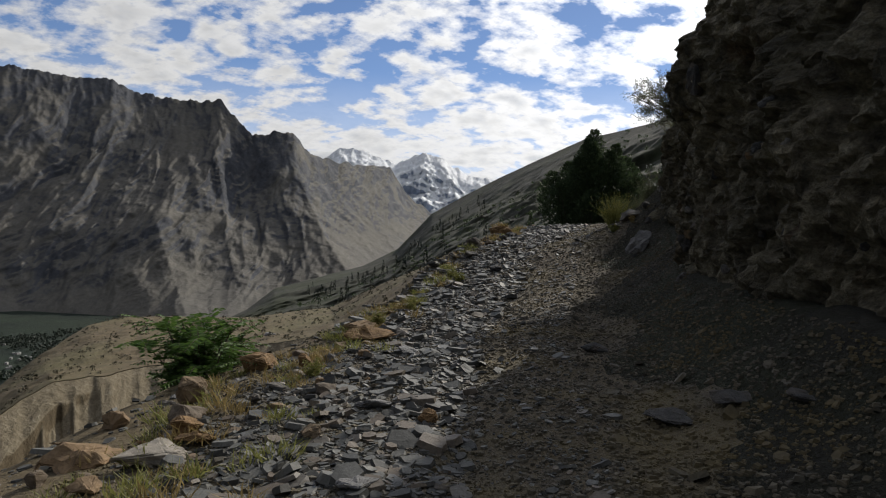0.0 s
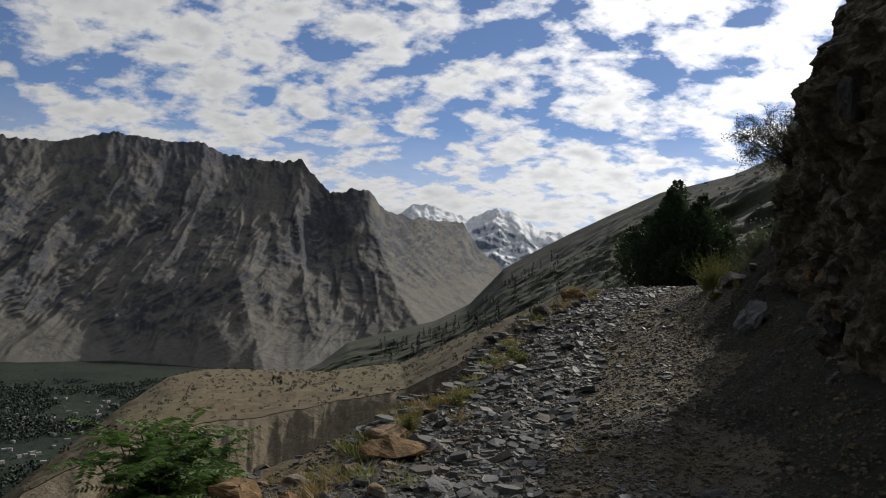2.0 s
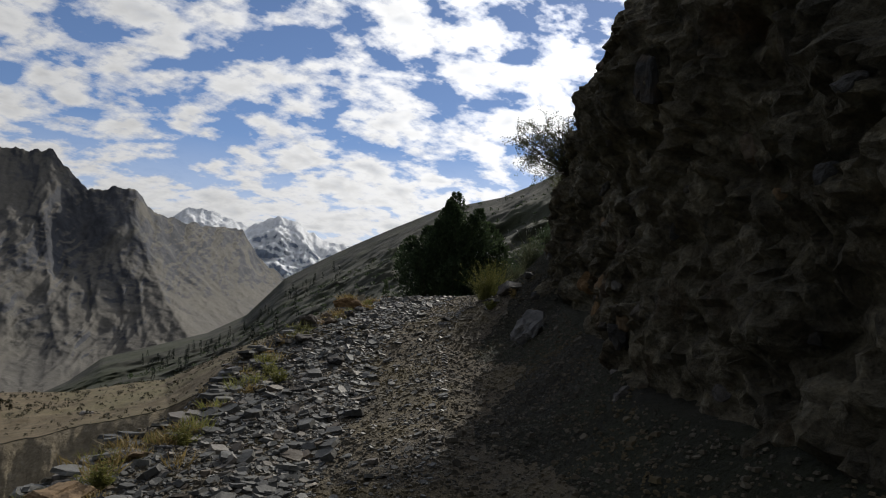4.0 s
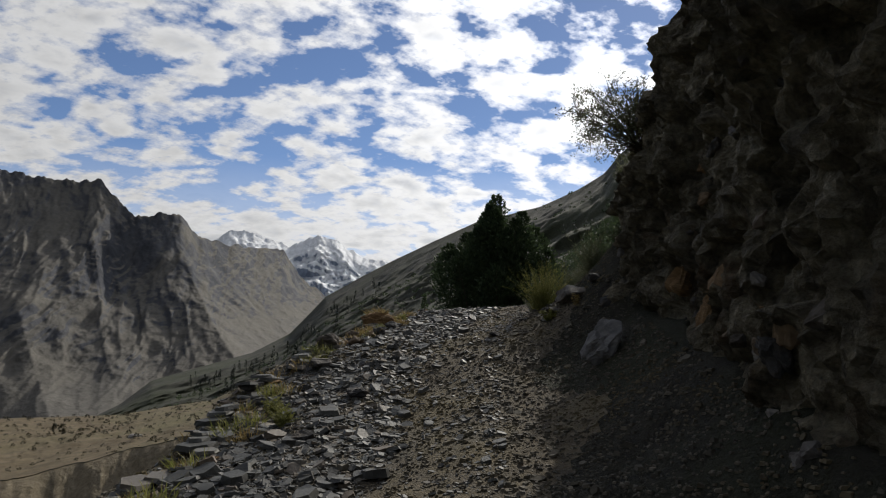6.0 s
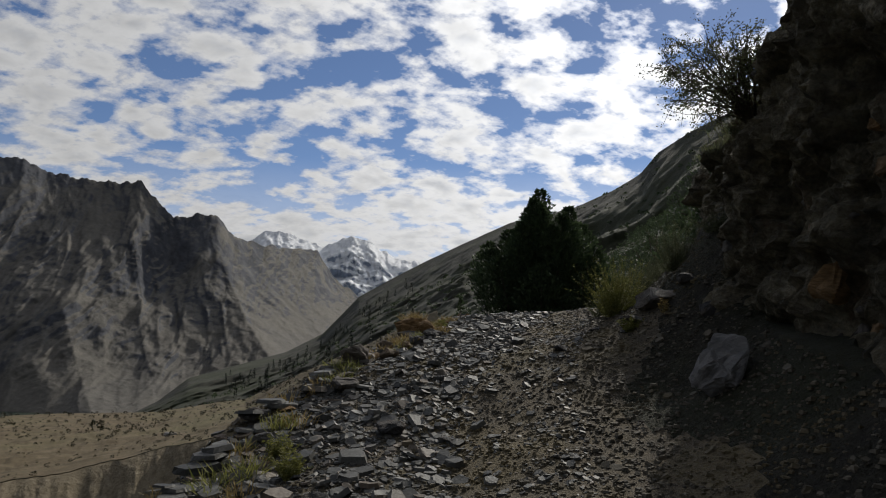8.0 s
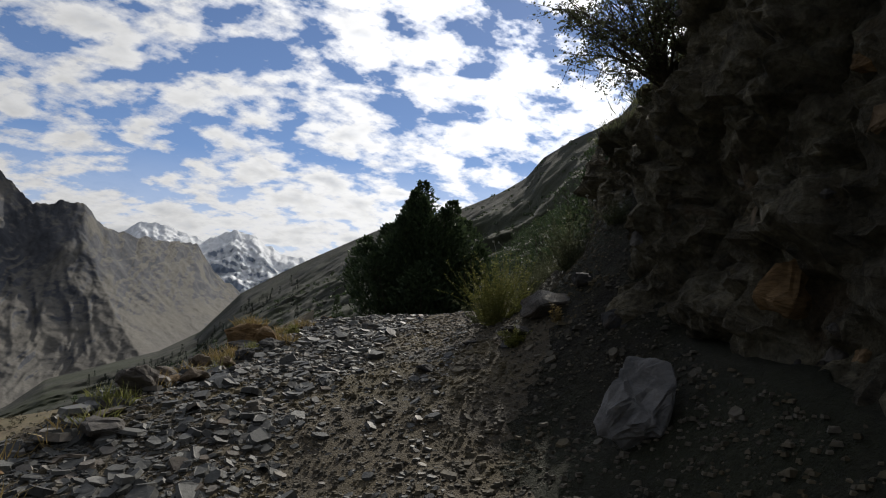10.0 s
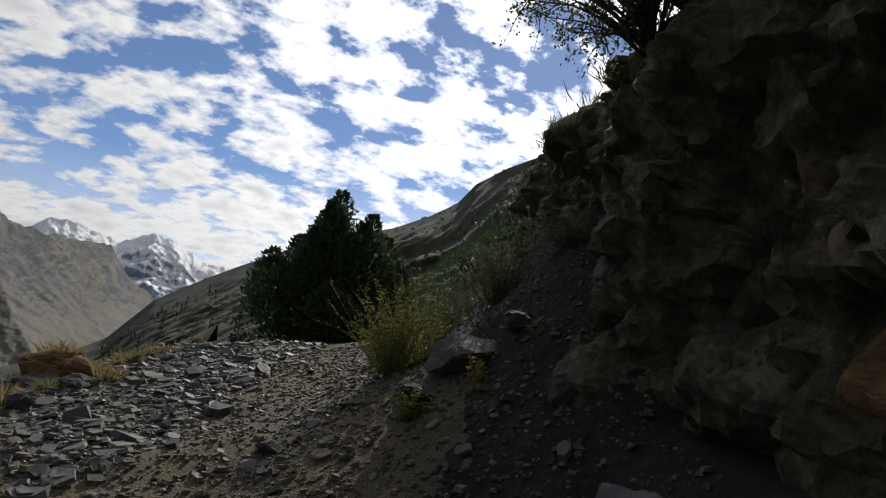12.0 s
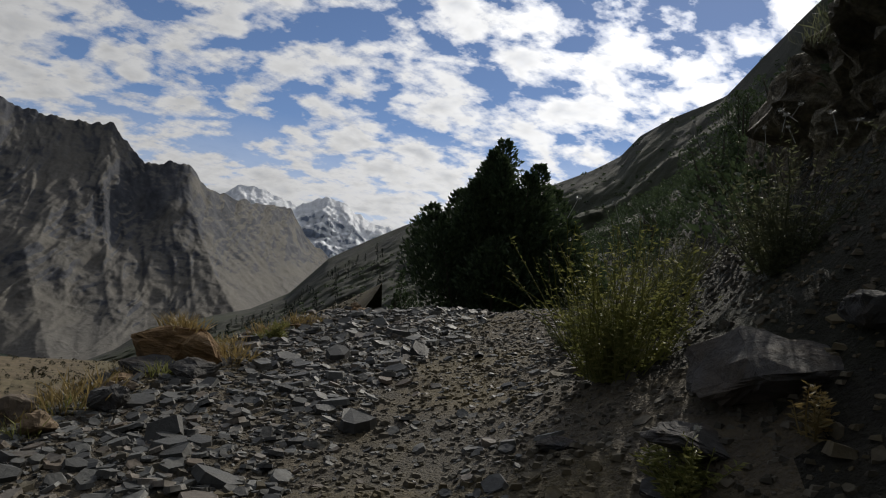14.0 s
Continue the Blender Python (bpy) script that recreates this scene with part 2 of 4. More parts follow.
def mountain_look(k, p, sh):
    s = k.n("ShaderNodeMapping")
    s.inputs["Scale"].default_value = (1.0, 1.0, 0.8)
    k.l(p, s.inputs[0])
    q = s.outputs[0]
    big, mid, fine = k.noise(q, 0.0022, 5, 0.55, 0.4), k.noise(q, 0.012, 8, 0.66, 0.5), k.noise(p, 0.07, 6, 0.7)
    nz = normal_z(k)
    lean = k.n("ShaderNodeMapping")
    lean.vector_type = "TEXTURE"
    lean.inputs["Rotation"].default_value = (0.0, radians(40), 0.0)
    lean.inputs["Scale"].default_value = (1.0, 2.0, 3.6)
    k.l(p, lean.inputs[0])
    sep = k.n("ShaderNodeSeparateXYZ")
    k.l(p, sep.inputs[0])
    foot = k.ramp(k.math("MULTIPLY_ADD", sep.outputs[2], 0.00125, 0.3), [(0.0, 1.0), (0.55, 0.3), (1.0, 0.0)])
    gully = k.math("MULTIPLY_ADD", foot, 0.10, k.math("SUBTRACT", k.noise(lean.outputs[0], 0.0068, 7, 0.6, 0.5), 0.03))
    # rock tinted dark blue: distance haze and cloud shade put into its colour
    rock = k.ramp(mid, [(0.32, (0.056, 0.061, 0.074)), (0.5, (0.086, 0.090, 0.102)), (0.68, (0.130, 0.130, 0.134))])
    scree = k.mix(fine, (0.130, 0.122, 0.106), (0.185, 0.171, 0.146))
    rock = k.mix(k.ramp(gully, [(0.51, 0.0), (0.60, 0.9)]), rock, scree)
    rock = k.mix(k.ramp(gully, [(0.36, 0.55), (0.46, 0.0)]), rock, (0.042, 0.045, 0.052))
    col = k.mix(k.ramp(k.math("ADD", nz, k.math("MULTIPLY", big, 0.5)), [(0.88, 0.0), (1.02, 0.85)]), rock, scree)
    return k.mix(0.3, col, k.ramp(fine, [(0.3, 0.4), (0.7, 1.1)]), "MULTIPLY"), k.math("ADD", mid, k.math("MULTIPLY", fine, 0.25)), 0.7, 13.0


def snow_peak_look(k, p, sh):
    mid, fine = k.noise(p, 0.016, 9, 0.74, 0.4), k.noise(p, 0.06, 6, 0.7)
    nz = normal_z(k)
    sep = k.n("ShaderNodeSeparateXYZ")
    k.l(p, sep.inputs[0])
    alt = k.math("DIVIDE", sep.outputs[2], 900.0)
    f = k.math("ADD", k.math("ADD", k.math("MULTIPLY", nz, 0.7), k.math("MULTIPLY", mid, 1.1)), k.math("MULTIPLY", alt, 0.35))
    snow = k.ramp(f, [(0.56, 0.0), (0.76, 1.0)])
    # pale blue on the bare rock is distance haze put into the colour
    return k.mix(snow, (0.30, 0.35, 0.44), (0.94, 0.96, 0.98)), k.math("ADD", mid, k.math("MULTIPLY", fine, 0.3)), 0.8, 9.0


def valley_look(k, p, sh):
    mid, fine = k.noise(p, 0.006, 6, 0.6), k.noise(p, 0.06, 6, 0.7)
    col = k.ramp(mid, [(0.35, (0.012, 0.022, 0.016)), (0.58, (0.022, 0.036, 0.022)), (0.68, (0.032, 0.042, 0.028)), (0.76, (0.12, 0.12, 0.11))])
    return k.mix(0.5, col, k.ramp(fine, [(0.3, 0.3), (0.7, 1.2)]), "MULTIPLY"), fine, 1.0, 8.0


def leaf_look(a, b):
    def build(k, p, sh):
        isl = k.n("ShaderNodeNewGeometry").outputs["Random Per Island"]
        sh.inputs["Roughness"].default_value = 0.55
        return k.mix(isl, a, b), None, 0, 0
    return build


def bark_look(k, p, sh):
    f = k.noise(p, 18.0, 6, 0.7)
    return k.ramp(f, [(0.3, (0.05, 0.04, 0.03)), (0.7, (0.15, 0.125, 0.10))]), f, 0.8, 0.02


def bank_and_shade_look(k, p, sh):
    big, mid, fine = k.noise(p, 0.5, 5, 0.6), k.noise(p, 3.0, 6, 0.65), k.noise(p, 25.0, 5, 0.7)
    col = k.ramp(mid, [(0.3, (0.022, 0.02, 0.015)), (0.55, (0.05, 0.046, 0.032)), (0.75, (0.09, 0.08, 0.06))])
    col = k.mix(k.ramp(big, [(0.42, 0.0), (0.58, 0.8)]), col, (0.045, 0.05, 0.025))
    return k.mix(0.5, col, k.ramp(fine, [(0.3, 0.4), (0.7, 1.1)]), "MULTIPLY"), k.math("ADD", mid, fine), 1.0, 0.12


BANK_AND_SHADE = material("scrubby_bank_and_cliff_shade", bank_and_shade_look, 0.95)
TRACK = material("track_earth", track_look, 0.92)
SLATE = material("grey_slate", slate_look, 0.6)
GRIT = material("dusty_stone_chips", grit_look, 0.85)
GREY = material("grey_rock", grey_rock_look, 0.88)
PALE = material("pale_grey_rock", pale_rock_look, 0.85)
GREY_SLAB = material("grey_slab_rock", slab_rock_look, 0.85)
TAN = material("weathered_rock", tan_rock_look, 0.85)
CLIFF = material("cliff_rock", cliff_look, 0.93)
RUST = material("rust_brown_rock", rust_look, 0.88)
BENCH = material("dry_bench_soil", bench_look, 0.95)
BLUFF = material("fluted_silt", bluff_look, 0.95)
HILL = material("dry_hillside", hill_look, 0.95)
MOUNTAIN = material("hazed_mountain_rock", mountain_look, 0.95)
SNOW = material("snow_and_hazed_rock", snow_peak_look, 0.8)
WOODS = material("valley_trees", leaf_look((0.012, 0.022, 0.014), (0.028, 0.045, 0.024)))
SCRUB = material("dry_scrub", leaf_look((0.035, 0.034, 0.018), (0.075, 0.068, 0.034)))
VALLEY = material("valley_woods", valley_look, 0.95)
NEEDLE = material("conifer_needles", leaf_look((0.040, 0.062, 0.032), (0.095, 0.135, 0.06)), thin=0.25)
LEAF = material("shrub_leaves", leaf_look((0.06, 0.12, 0.025), (0.13, 0.22, 0.05)), thin=0.35)
DRYLEAF = material("olive_leaves", leaf_look((0.08, 0.09, 0.045), (0.17, 0.18, 0.10)), thin=0.4)
WEED = material("yellow_green_stems", leaf_look((0.14, 0.16, 0.04), (0.30, 0.29, 0.10)), thin=0.45)
STRAW = material("dry_straw", leaf_look((0.20, 0.15, 0.06), (0.36, 0.27, 0.11)), thin=0.35)
BARK = material("grey_bark", bark_look, 0.9)


# geometry helpers
def mesh_object(name, verts, faces, mat, smooth=True, parent=None):
    me = bpy.data.meshes.new(name)
    me.from_pydata([tuple(v) for v in verts], [], faces)
    me.materials.append(mat)
    if smooth:
        me.shade_smooth()
    me.update()
    ob = new(name, me)
    ob.parent = parent
    return ob


def sheet(name, pts, mat, smooth=True):
    """A grid of points (rows of equal length) as one mesh."""
    nu, nv = len(pts), len(pts[0])
    flat = [q for row in pts for q in row]
    faces = [(i * nv + j, i * nv + j + 1, (i + 1) * nv + j + 1, (i + 1) * nv + j) for i in range(nu - 1) for j in range(nv - 1)]
    return mesh_object(name, flat, faces, mat, smooth)


def curve_of(points):
    """Smooth interpolation through (t, value, ...) rows."""
    ts = [p[0] for p in points]
    cols = [np.array([p[i] for p in points], float) for i in range(1, len(points[0]))]

    def at(t):
        out = [float(np.interp(t, ts, c)) for c in cols]
        return out[0] if len(out) == 1 else out
    return at


def fbm(x, y, z=0.0, octaves=5, h=0.9):
    return noise.fractal(Vector((x, y, z)), h, 2.0, octaves)


def ridged(x, y, z=0.0, octaves=6):
    return noise.ridged_multi_fractal(Vector((x, y, z)), 0.9, 2.1, octaves, 1.0, 2.0)


def polar(az, el, d):
    a, e = radians(az), radians(el)
    return Vector((EYE0[0] + d * math.sin(a), EYE0[1] + d * math.cos(a), EYE0[2] + d * math.tan(e)))


# the near ground
road_z = curve_of([(-12, -0.45), (0, 0.0), (5.5, 0.24), (8.5, 0.36), (10.3, 0.65), (12, 0.9), (13.6, 1.18), (16, 1.86), (17.2, 2.0), (18.5, 2.16), (20.3, 2.36), (23.0, 2.7), (24.5, 2.74), (26.5, 2.5), (30, 1.7), (36, 0.8), (60, 1.0), (90, 3.0)])
left_x = curve_of([(-12, -1.9), (3, -1.35), (5.8, -1.15), (8.5, -0.95), (12.4, 0.05), (14.5, 0.3), (17.2, 1.5), (19.5, 2.0), (23.5, 3.4), (28, 4.0), (36, 4.5), (90, 8)])
wall_x = curve_of([(-12, 3.1), (0, 2.85), (3.7, 2.95), (6, 3.2), (8.3, 3.42), (10, 3.85), (12, 4.4), (13.6, 4.85), (15.5, 5.5), (18.4, 6.7), (21, 8.2), (25, 9.6), (36, 11.5), (90, 20)])
shoulder = curve_of([(-12, 2.4), (7, 2.2), (10, 1.0), (13, 0.6), (90, 0.6)])
cross = curve_of([(-12, 0.06), (8, 0.08), (12, 0.11), (16, 0.11), (20, 0.09), (26, 0.1), (90, 0.1)])


def ground_z(x, y):
    xl, xr = left_x(y), wall_x(y)
    mid = xl + 0.5 * (xr - xl)
    z = road_z(y) + cross(y) * (max(min(x, xr + 1), xl) - mid)
    if x < xl:
        d = xl - x
        w = shoulder(y)
        z -= 0.2 * min(d, w) + 1.15 * max(d - w, 0.0)
    near = max(x - (xr - 1.5), 0.0)
    z += 0.22 * min(near, 1.6) ** 2
    if y > 14:
        z += 0.5 * min(max(near - 1.6, 0.0), 5.0) * min((y - 14) / 3.0, 1.0)
    if y > 14:
        bank = max(x - (xr - 2.2), 0.0) * min((y - 14) / 2.0, 1.0)
        z += 0.36 * bank + 0.3 * max(bank - 2.2, 0)
    z += 0.05 * fbm(x * 0.9, y * 0.9, 3.1, 4) + 0.018 * fbm(x * 5, y * 5, 7.7, 3)
    u = (x - mid) / max(xr - xl, 0.1)
    z -= 0.05 * math.exp(-((u + 0.12) / 0.09) ** 2) + 0.04 * math.exp(-((u - 0.22) / 0.09) ** 2)
    z += 0.10 * max(u - 0.36, 0.0) / 0.14 if 0.36 < u < 0.6 else 0.0
    return z


def near_ground():
    ys = np.concatenate([np.arange(-10, 1.5, 0.35), np.arange(1.5, 26, 0.11), np.arange(26, 36, 0.4), np.arange(36, 42, 1.0)])
    us = np.concatenate([np.linspace(-26, -6, 14)[:-1], np.linspace(-6, -2, 16)[:-1], np.linspace(-2, 6, 75)[:-1], np.linspace(6, 40, 40)])
    pts = [[(left_x(y) + u, y, ground_z(left_x(y) + u, y)) for u in us] for y in ys]
    ob = sheet("ground", pts, TRACK)
    ob.data.materials.append(BANK_AND_SHADE)
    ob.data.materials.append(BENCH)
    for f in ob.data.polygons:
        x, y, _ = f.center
        # the bank, plus a strip before the cliff with its shade put into the colour
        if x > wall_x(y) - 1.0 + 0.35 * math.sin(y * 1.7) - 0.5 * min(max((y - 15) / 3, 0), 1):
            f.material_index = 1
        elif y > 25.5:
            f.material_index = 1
        elif x < left_x(y) - float(np.interp(y, [9, 13], [0.45, 1.6])) + 0.35 * fbm(x * 1.5, y * 1.5, 2.0, 3):
            f.material_index = 2
    return tagged(ob, "stony earth cart track cut along a mountainside", "ground", kind="structure")


GROUND = near_ground()


def wall_lean(h, y):
    lean = float(np.interp(h, [0, 0.6, 1.4, 3.0, 4.0, 5.0, 6.5, 8.0, 10.0], [0.0, 0.2, 0.16, -0.02, 0.12, 0.75, 1.8, 3.3, 6.4]))
    lean += 0.4 * max(h - 1.5, 0.0) * float(np.interp(y, [4.5, 7.5], [1.0, 0.0]))
    top = float(np.interp(y, [11.0, 13.0, 15.0, 17.0, 18.5], [9.9, 3.4, 2.2, 1.8, 1.5]))
    if h > top:
        lean += (h - top) * float(np.interp(y, [11, 13, 15, 18.5], [0.3, 0.35, 0.2, 0.08]))
        lean += max(h - float(np.interp(y, [13.2, 14.5, 15.5, 18.5], [9.9, 3.3, 2.85, 3.0])), 0) * 1.8
    return lean


def cliff():
    ys = np.concatenate([np.arange(-9, 3, 0.2), np.arange(3, 21.5, 0.055)])
    hs = np.concatenate([np.arange(-0.4, 5.6, 0.055), np.arange(5.6, 10.1, 0.2)])
    pts = []
    for y in ys:
        row = []
        for h in hs:
            x = wall_x(y) + wall_lean(h, y)
            z = road_z(y) + 0.2 + h
            fade = min(max((20.5 - y) / 3, 0.15), 1)
            big = 0.45 * fbm(y * 0.45, z * 0.5, 1.7, 3)
            mid = 0.30 * (ridged(y * 0.9, z * 0.8, 4.2, 5) - 1.0)
            cells = noise.voronoi(Vector((y * 1.5, z * 1.9, 0.3)))[0]
            small = noise.voronoi(Vector((y * 4.2 + 0.4 * big, z * 5.0, 2.3)))[0]
            block = 0.26 * min(cells[1] - cells[0], 0.6) + 0.11 * min(small[1] - small[0], 0.5)
            near = noise.voronoi(Vector((y * 1.5, z * 1.9, 0.3)))[1][0]
            close = noise.voronoi(Vector((y * 4.2 + 0.4 * big, z * 5.0, 2.3)))[1][0]
            block = 0.5 * block + 0.13 * noise.cell(near * 7.3) + 0.06 * noise.cell(close * 9.1)
            fine = 0.07 * fbm(y * 6, z * 6, 9.1, 4) + 0.06 * (ridged(y * 2.6, z * 2.9, 5.5, 5) - 1.0) + 0.03 * fbm(y * 19, z * 19, 5.0, 3)
            bulge = 0.32 * math.exp(-((y - 8.7) / 1.5) ** 2 - ((h - 3.5) / 0.7) ** 2)
            x -= fade * (big + 0.5 * mid + block - 0.24 + fine) + bulge
            row.append((x, y + 0.1 * fbm(y * 1.2, z * 1.2, 6.6, 3), z))
        pts.append(row)
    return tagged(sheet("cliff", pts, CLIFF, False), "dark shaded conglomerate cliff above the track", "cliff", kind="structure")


CLIFF_FACE = cliff()


def ribs(az, g, p, scale, seed):
    if seed == 0.0:       # spurs and gullies that fan down from the crest, finer ones branching off them
        k = float(np.interp(az, [-45, -28, -6, 6], [14, 10, -3, -5]))
        u = az + k * (1 - g) ** 1.1 + 0.8 * fbm(az * 0.25, g * 2.0, 8.0, 3)
        calm = float(np.interp(az + 6 * g, [-13, -6], [1.0, 0.3]))
        spurs = ridged(u * 0.16, g * 0.6, 3.3, 2)
        side = ridged((u - 4 * (1 - g)) * 0.42 + 0.4 * spurs, g * 1.4, 9.4, 4)
        crags = ridged((u + 5 * (1 - g)) * 1.3 + 0.5 * spurs, g * 3.0 + 0.2 * side, 6.1, 5)
        return 1.1 + calm * (0.85 * (spurs - 0.9) + 0.40 * (side - 0.9) + 0.13 * (crags - 0.9))
    return ridged(p.x * scale, p.y * scale, p.z * scale * 0.35 + seed)


def landform(name, rows, az0, az1, nu, nv, mat, relief, label, category, scale=1.0, jag=0.15, seed=0.0, crag=0.0, lean=0.0):
    """A slope between lines of (azimuth, elevation, distance), foot first, with weathered relief."""
    lines = [curve_of(r) for r in rows]
    pts = []
    for i in range(nu):
        az = az0 + (az1 - az0) * i / (nu - 1)
        row = []
        for j in range(nv):
            g = j / (nv - 1)
            keys = [l(az) for l in lines]
            away = [l(az - lean * (1 - g)) for l in lines] if lean else keys
            f = g * (len(keys) - 1)
            a = min(int(f), len(keys) - 2)
            w = f - a
            el = keys[a][0] * (1 - w) + keys[a + 1][0] * w
            d = away[a][1] * (1 - w) + away[a + 1][1] * w
            p = polar(az, el, d)
            e = min(1.0, 4 * g, 4.0 * (1 - g) + jag)
            r = ribs(az, g, p, scale, seed) - 1.1
            size = relief * min(1.0, d / 320)
            r += (0.35 if seed else 0.12) * fbm(p.x * scale * 5, p.y * scale * 5, p.z * scale * 4 + seed, 5)
            way = Vector((math.sin(radians(az)), math.cos(radians(az)), 0))
            p -= way * (size * r * e * min(1, 2.2 * (1 - g) + 0.2))
            p.z += size * 0.22 * r * e + d * 0.0016 * crag * max(g - 0.5, 0) * 2 * fbm(az * 1.3, g * 11, seed, 5)
            row.append(p)
        pts.append(row)
    return tagged(sheet(name, pts, mat), label, category, kind="structure")


# valley floor and the far slopes
def valley():
    n = 40
    pts = [[(r * math.cos(2 * math.pi * a / n), r * math.sin(2 * math.pi * a / n), -190.0) for a in range(n + 1)] for r in (0.5, 300, 700, 1100, 1800, 4700)]
    return tagged(sheet("valley_ground", pts, VALLEY), "green wooded valley floor far below", "ground", kind="structure")


valley()
landform("mountain_west", [
    [(-75, -5.5, 1950), (-40, -5.7, 1900), (-34, -6.3, 1720), (-28, -7.6, 1500), (-20, -8.0, 1600), (-14, -7.0, 1700), (-10, -5.2, 2200), (-4, -3.0, 3000), (6, -0.5, 3700)],
    [(-75, 1.6, 2350), (-40, 2.4, 2330), (-34, 2.6, 2250), (-28, 2.2, 2150), (-20, 1.8, 2150), (-14, 1.3, 2120), (-10, 1.0, 2560), (-4, 1.6, 3300), (6, 0.2, 3900)],
    [(-75, 9, 2800), (-48, 10.3, 2800), (-40.6, 10.8, 2800), (-38.5, 10.9, 2800), (-34.5, 12.3, 2800), (-30.6, 12.1, 2800), (-27.7, 12.4, 2800), (-26, 11.6, 2820), (-22.3, 11.4, 2780), (-19.5, 11.7, 2700), (-18.3, 10.5, 2650), (-16.9, 9.1, 2600), (-14.1, 9.7, 2590), (-13.2, 9.3, 2610), (-12, 7.9, 2680), (-9.4, 7.3, 2920), (-5, 7.1, 3500), (-3.4, 4.8, 3650), (-1.2, 3.2, 3800), (6, 0.6, 4100)],
], -75, 6, 820, 250, MOUNTAIN, 78.0, "bare grey rocky mountain with scree gullies", "mountain", scale=0.0026, jag=0.05, crag=3.0, lean=7.0)
landform("snow_mountain", [
    [(-14, 1.0, 3500), (0, 1.0, 3500), (10, 1.0, 3500)],
    [(-14, 6.0, 4750), (-10.7, 7.6, 4750), (-9.5, 8.6, 4750), (-8.3, 8.6, 4750), (-7, 8.3, 4750), (-4.5, 7.4, 4750), (-3.6, 7.9, 4750), (-2.0, 8.5, 4750), (-0.5, 8.1, 4750), (0.6, 7.4, 4750), (2.1, 6.6, 4750), (4.1, 6.4, 4750), (10, 4.5, 4750)],
], -14, 10, 260, 90, SNOW, 110.0, "snow-covered jagged peak at the valley head", "mountain", scale=0.0042, jag=0.10, seed=5.0, crag=2.5)
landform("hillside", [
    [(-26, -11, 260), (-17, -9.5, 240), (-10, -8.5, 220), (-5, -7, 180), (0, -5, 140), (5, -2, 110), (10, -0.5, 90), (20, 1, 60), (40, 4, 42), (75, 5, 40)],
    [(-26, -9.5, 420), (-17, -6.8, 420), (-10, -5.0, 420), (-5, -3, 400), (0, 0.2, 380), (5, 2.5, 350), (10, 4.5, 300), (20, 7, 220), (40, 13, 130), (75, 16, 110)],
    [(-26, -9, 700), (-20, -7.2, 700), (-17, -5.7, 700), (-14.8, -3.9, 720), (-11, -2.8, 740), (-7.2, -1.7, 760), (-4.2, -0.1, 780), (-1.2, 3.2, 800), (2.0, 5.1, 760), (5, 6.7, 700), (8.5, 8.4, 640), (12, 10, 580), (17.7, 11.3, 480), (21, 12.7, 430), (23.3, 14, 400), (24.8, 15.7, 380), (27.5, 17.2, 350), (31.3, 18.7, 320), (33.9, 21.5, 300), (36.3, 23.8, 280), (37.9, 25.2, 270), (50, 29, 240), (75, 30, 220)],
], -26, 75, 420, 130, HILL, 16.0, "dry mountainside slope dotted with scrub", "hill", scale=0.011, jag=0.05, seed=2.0)


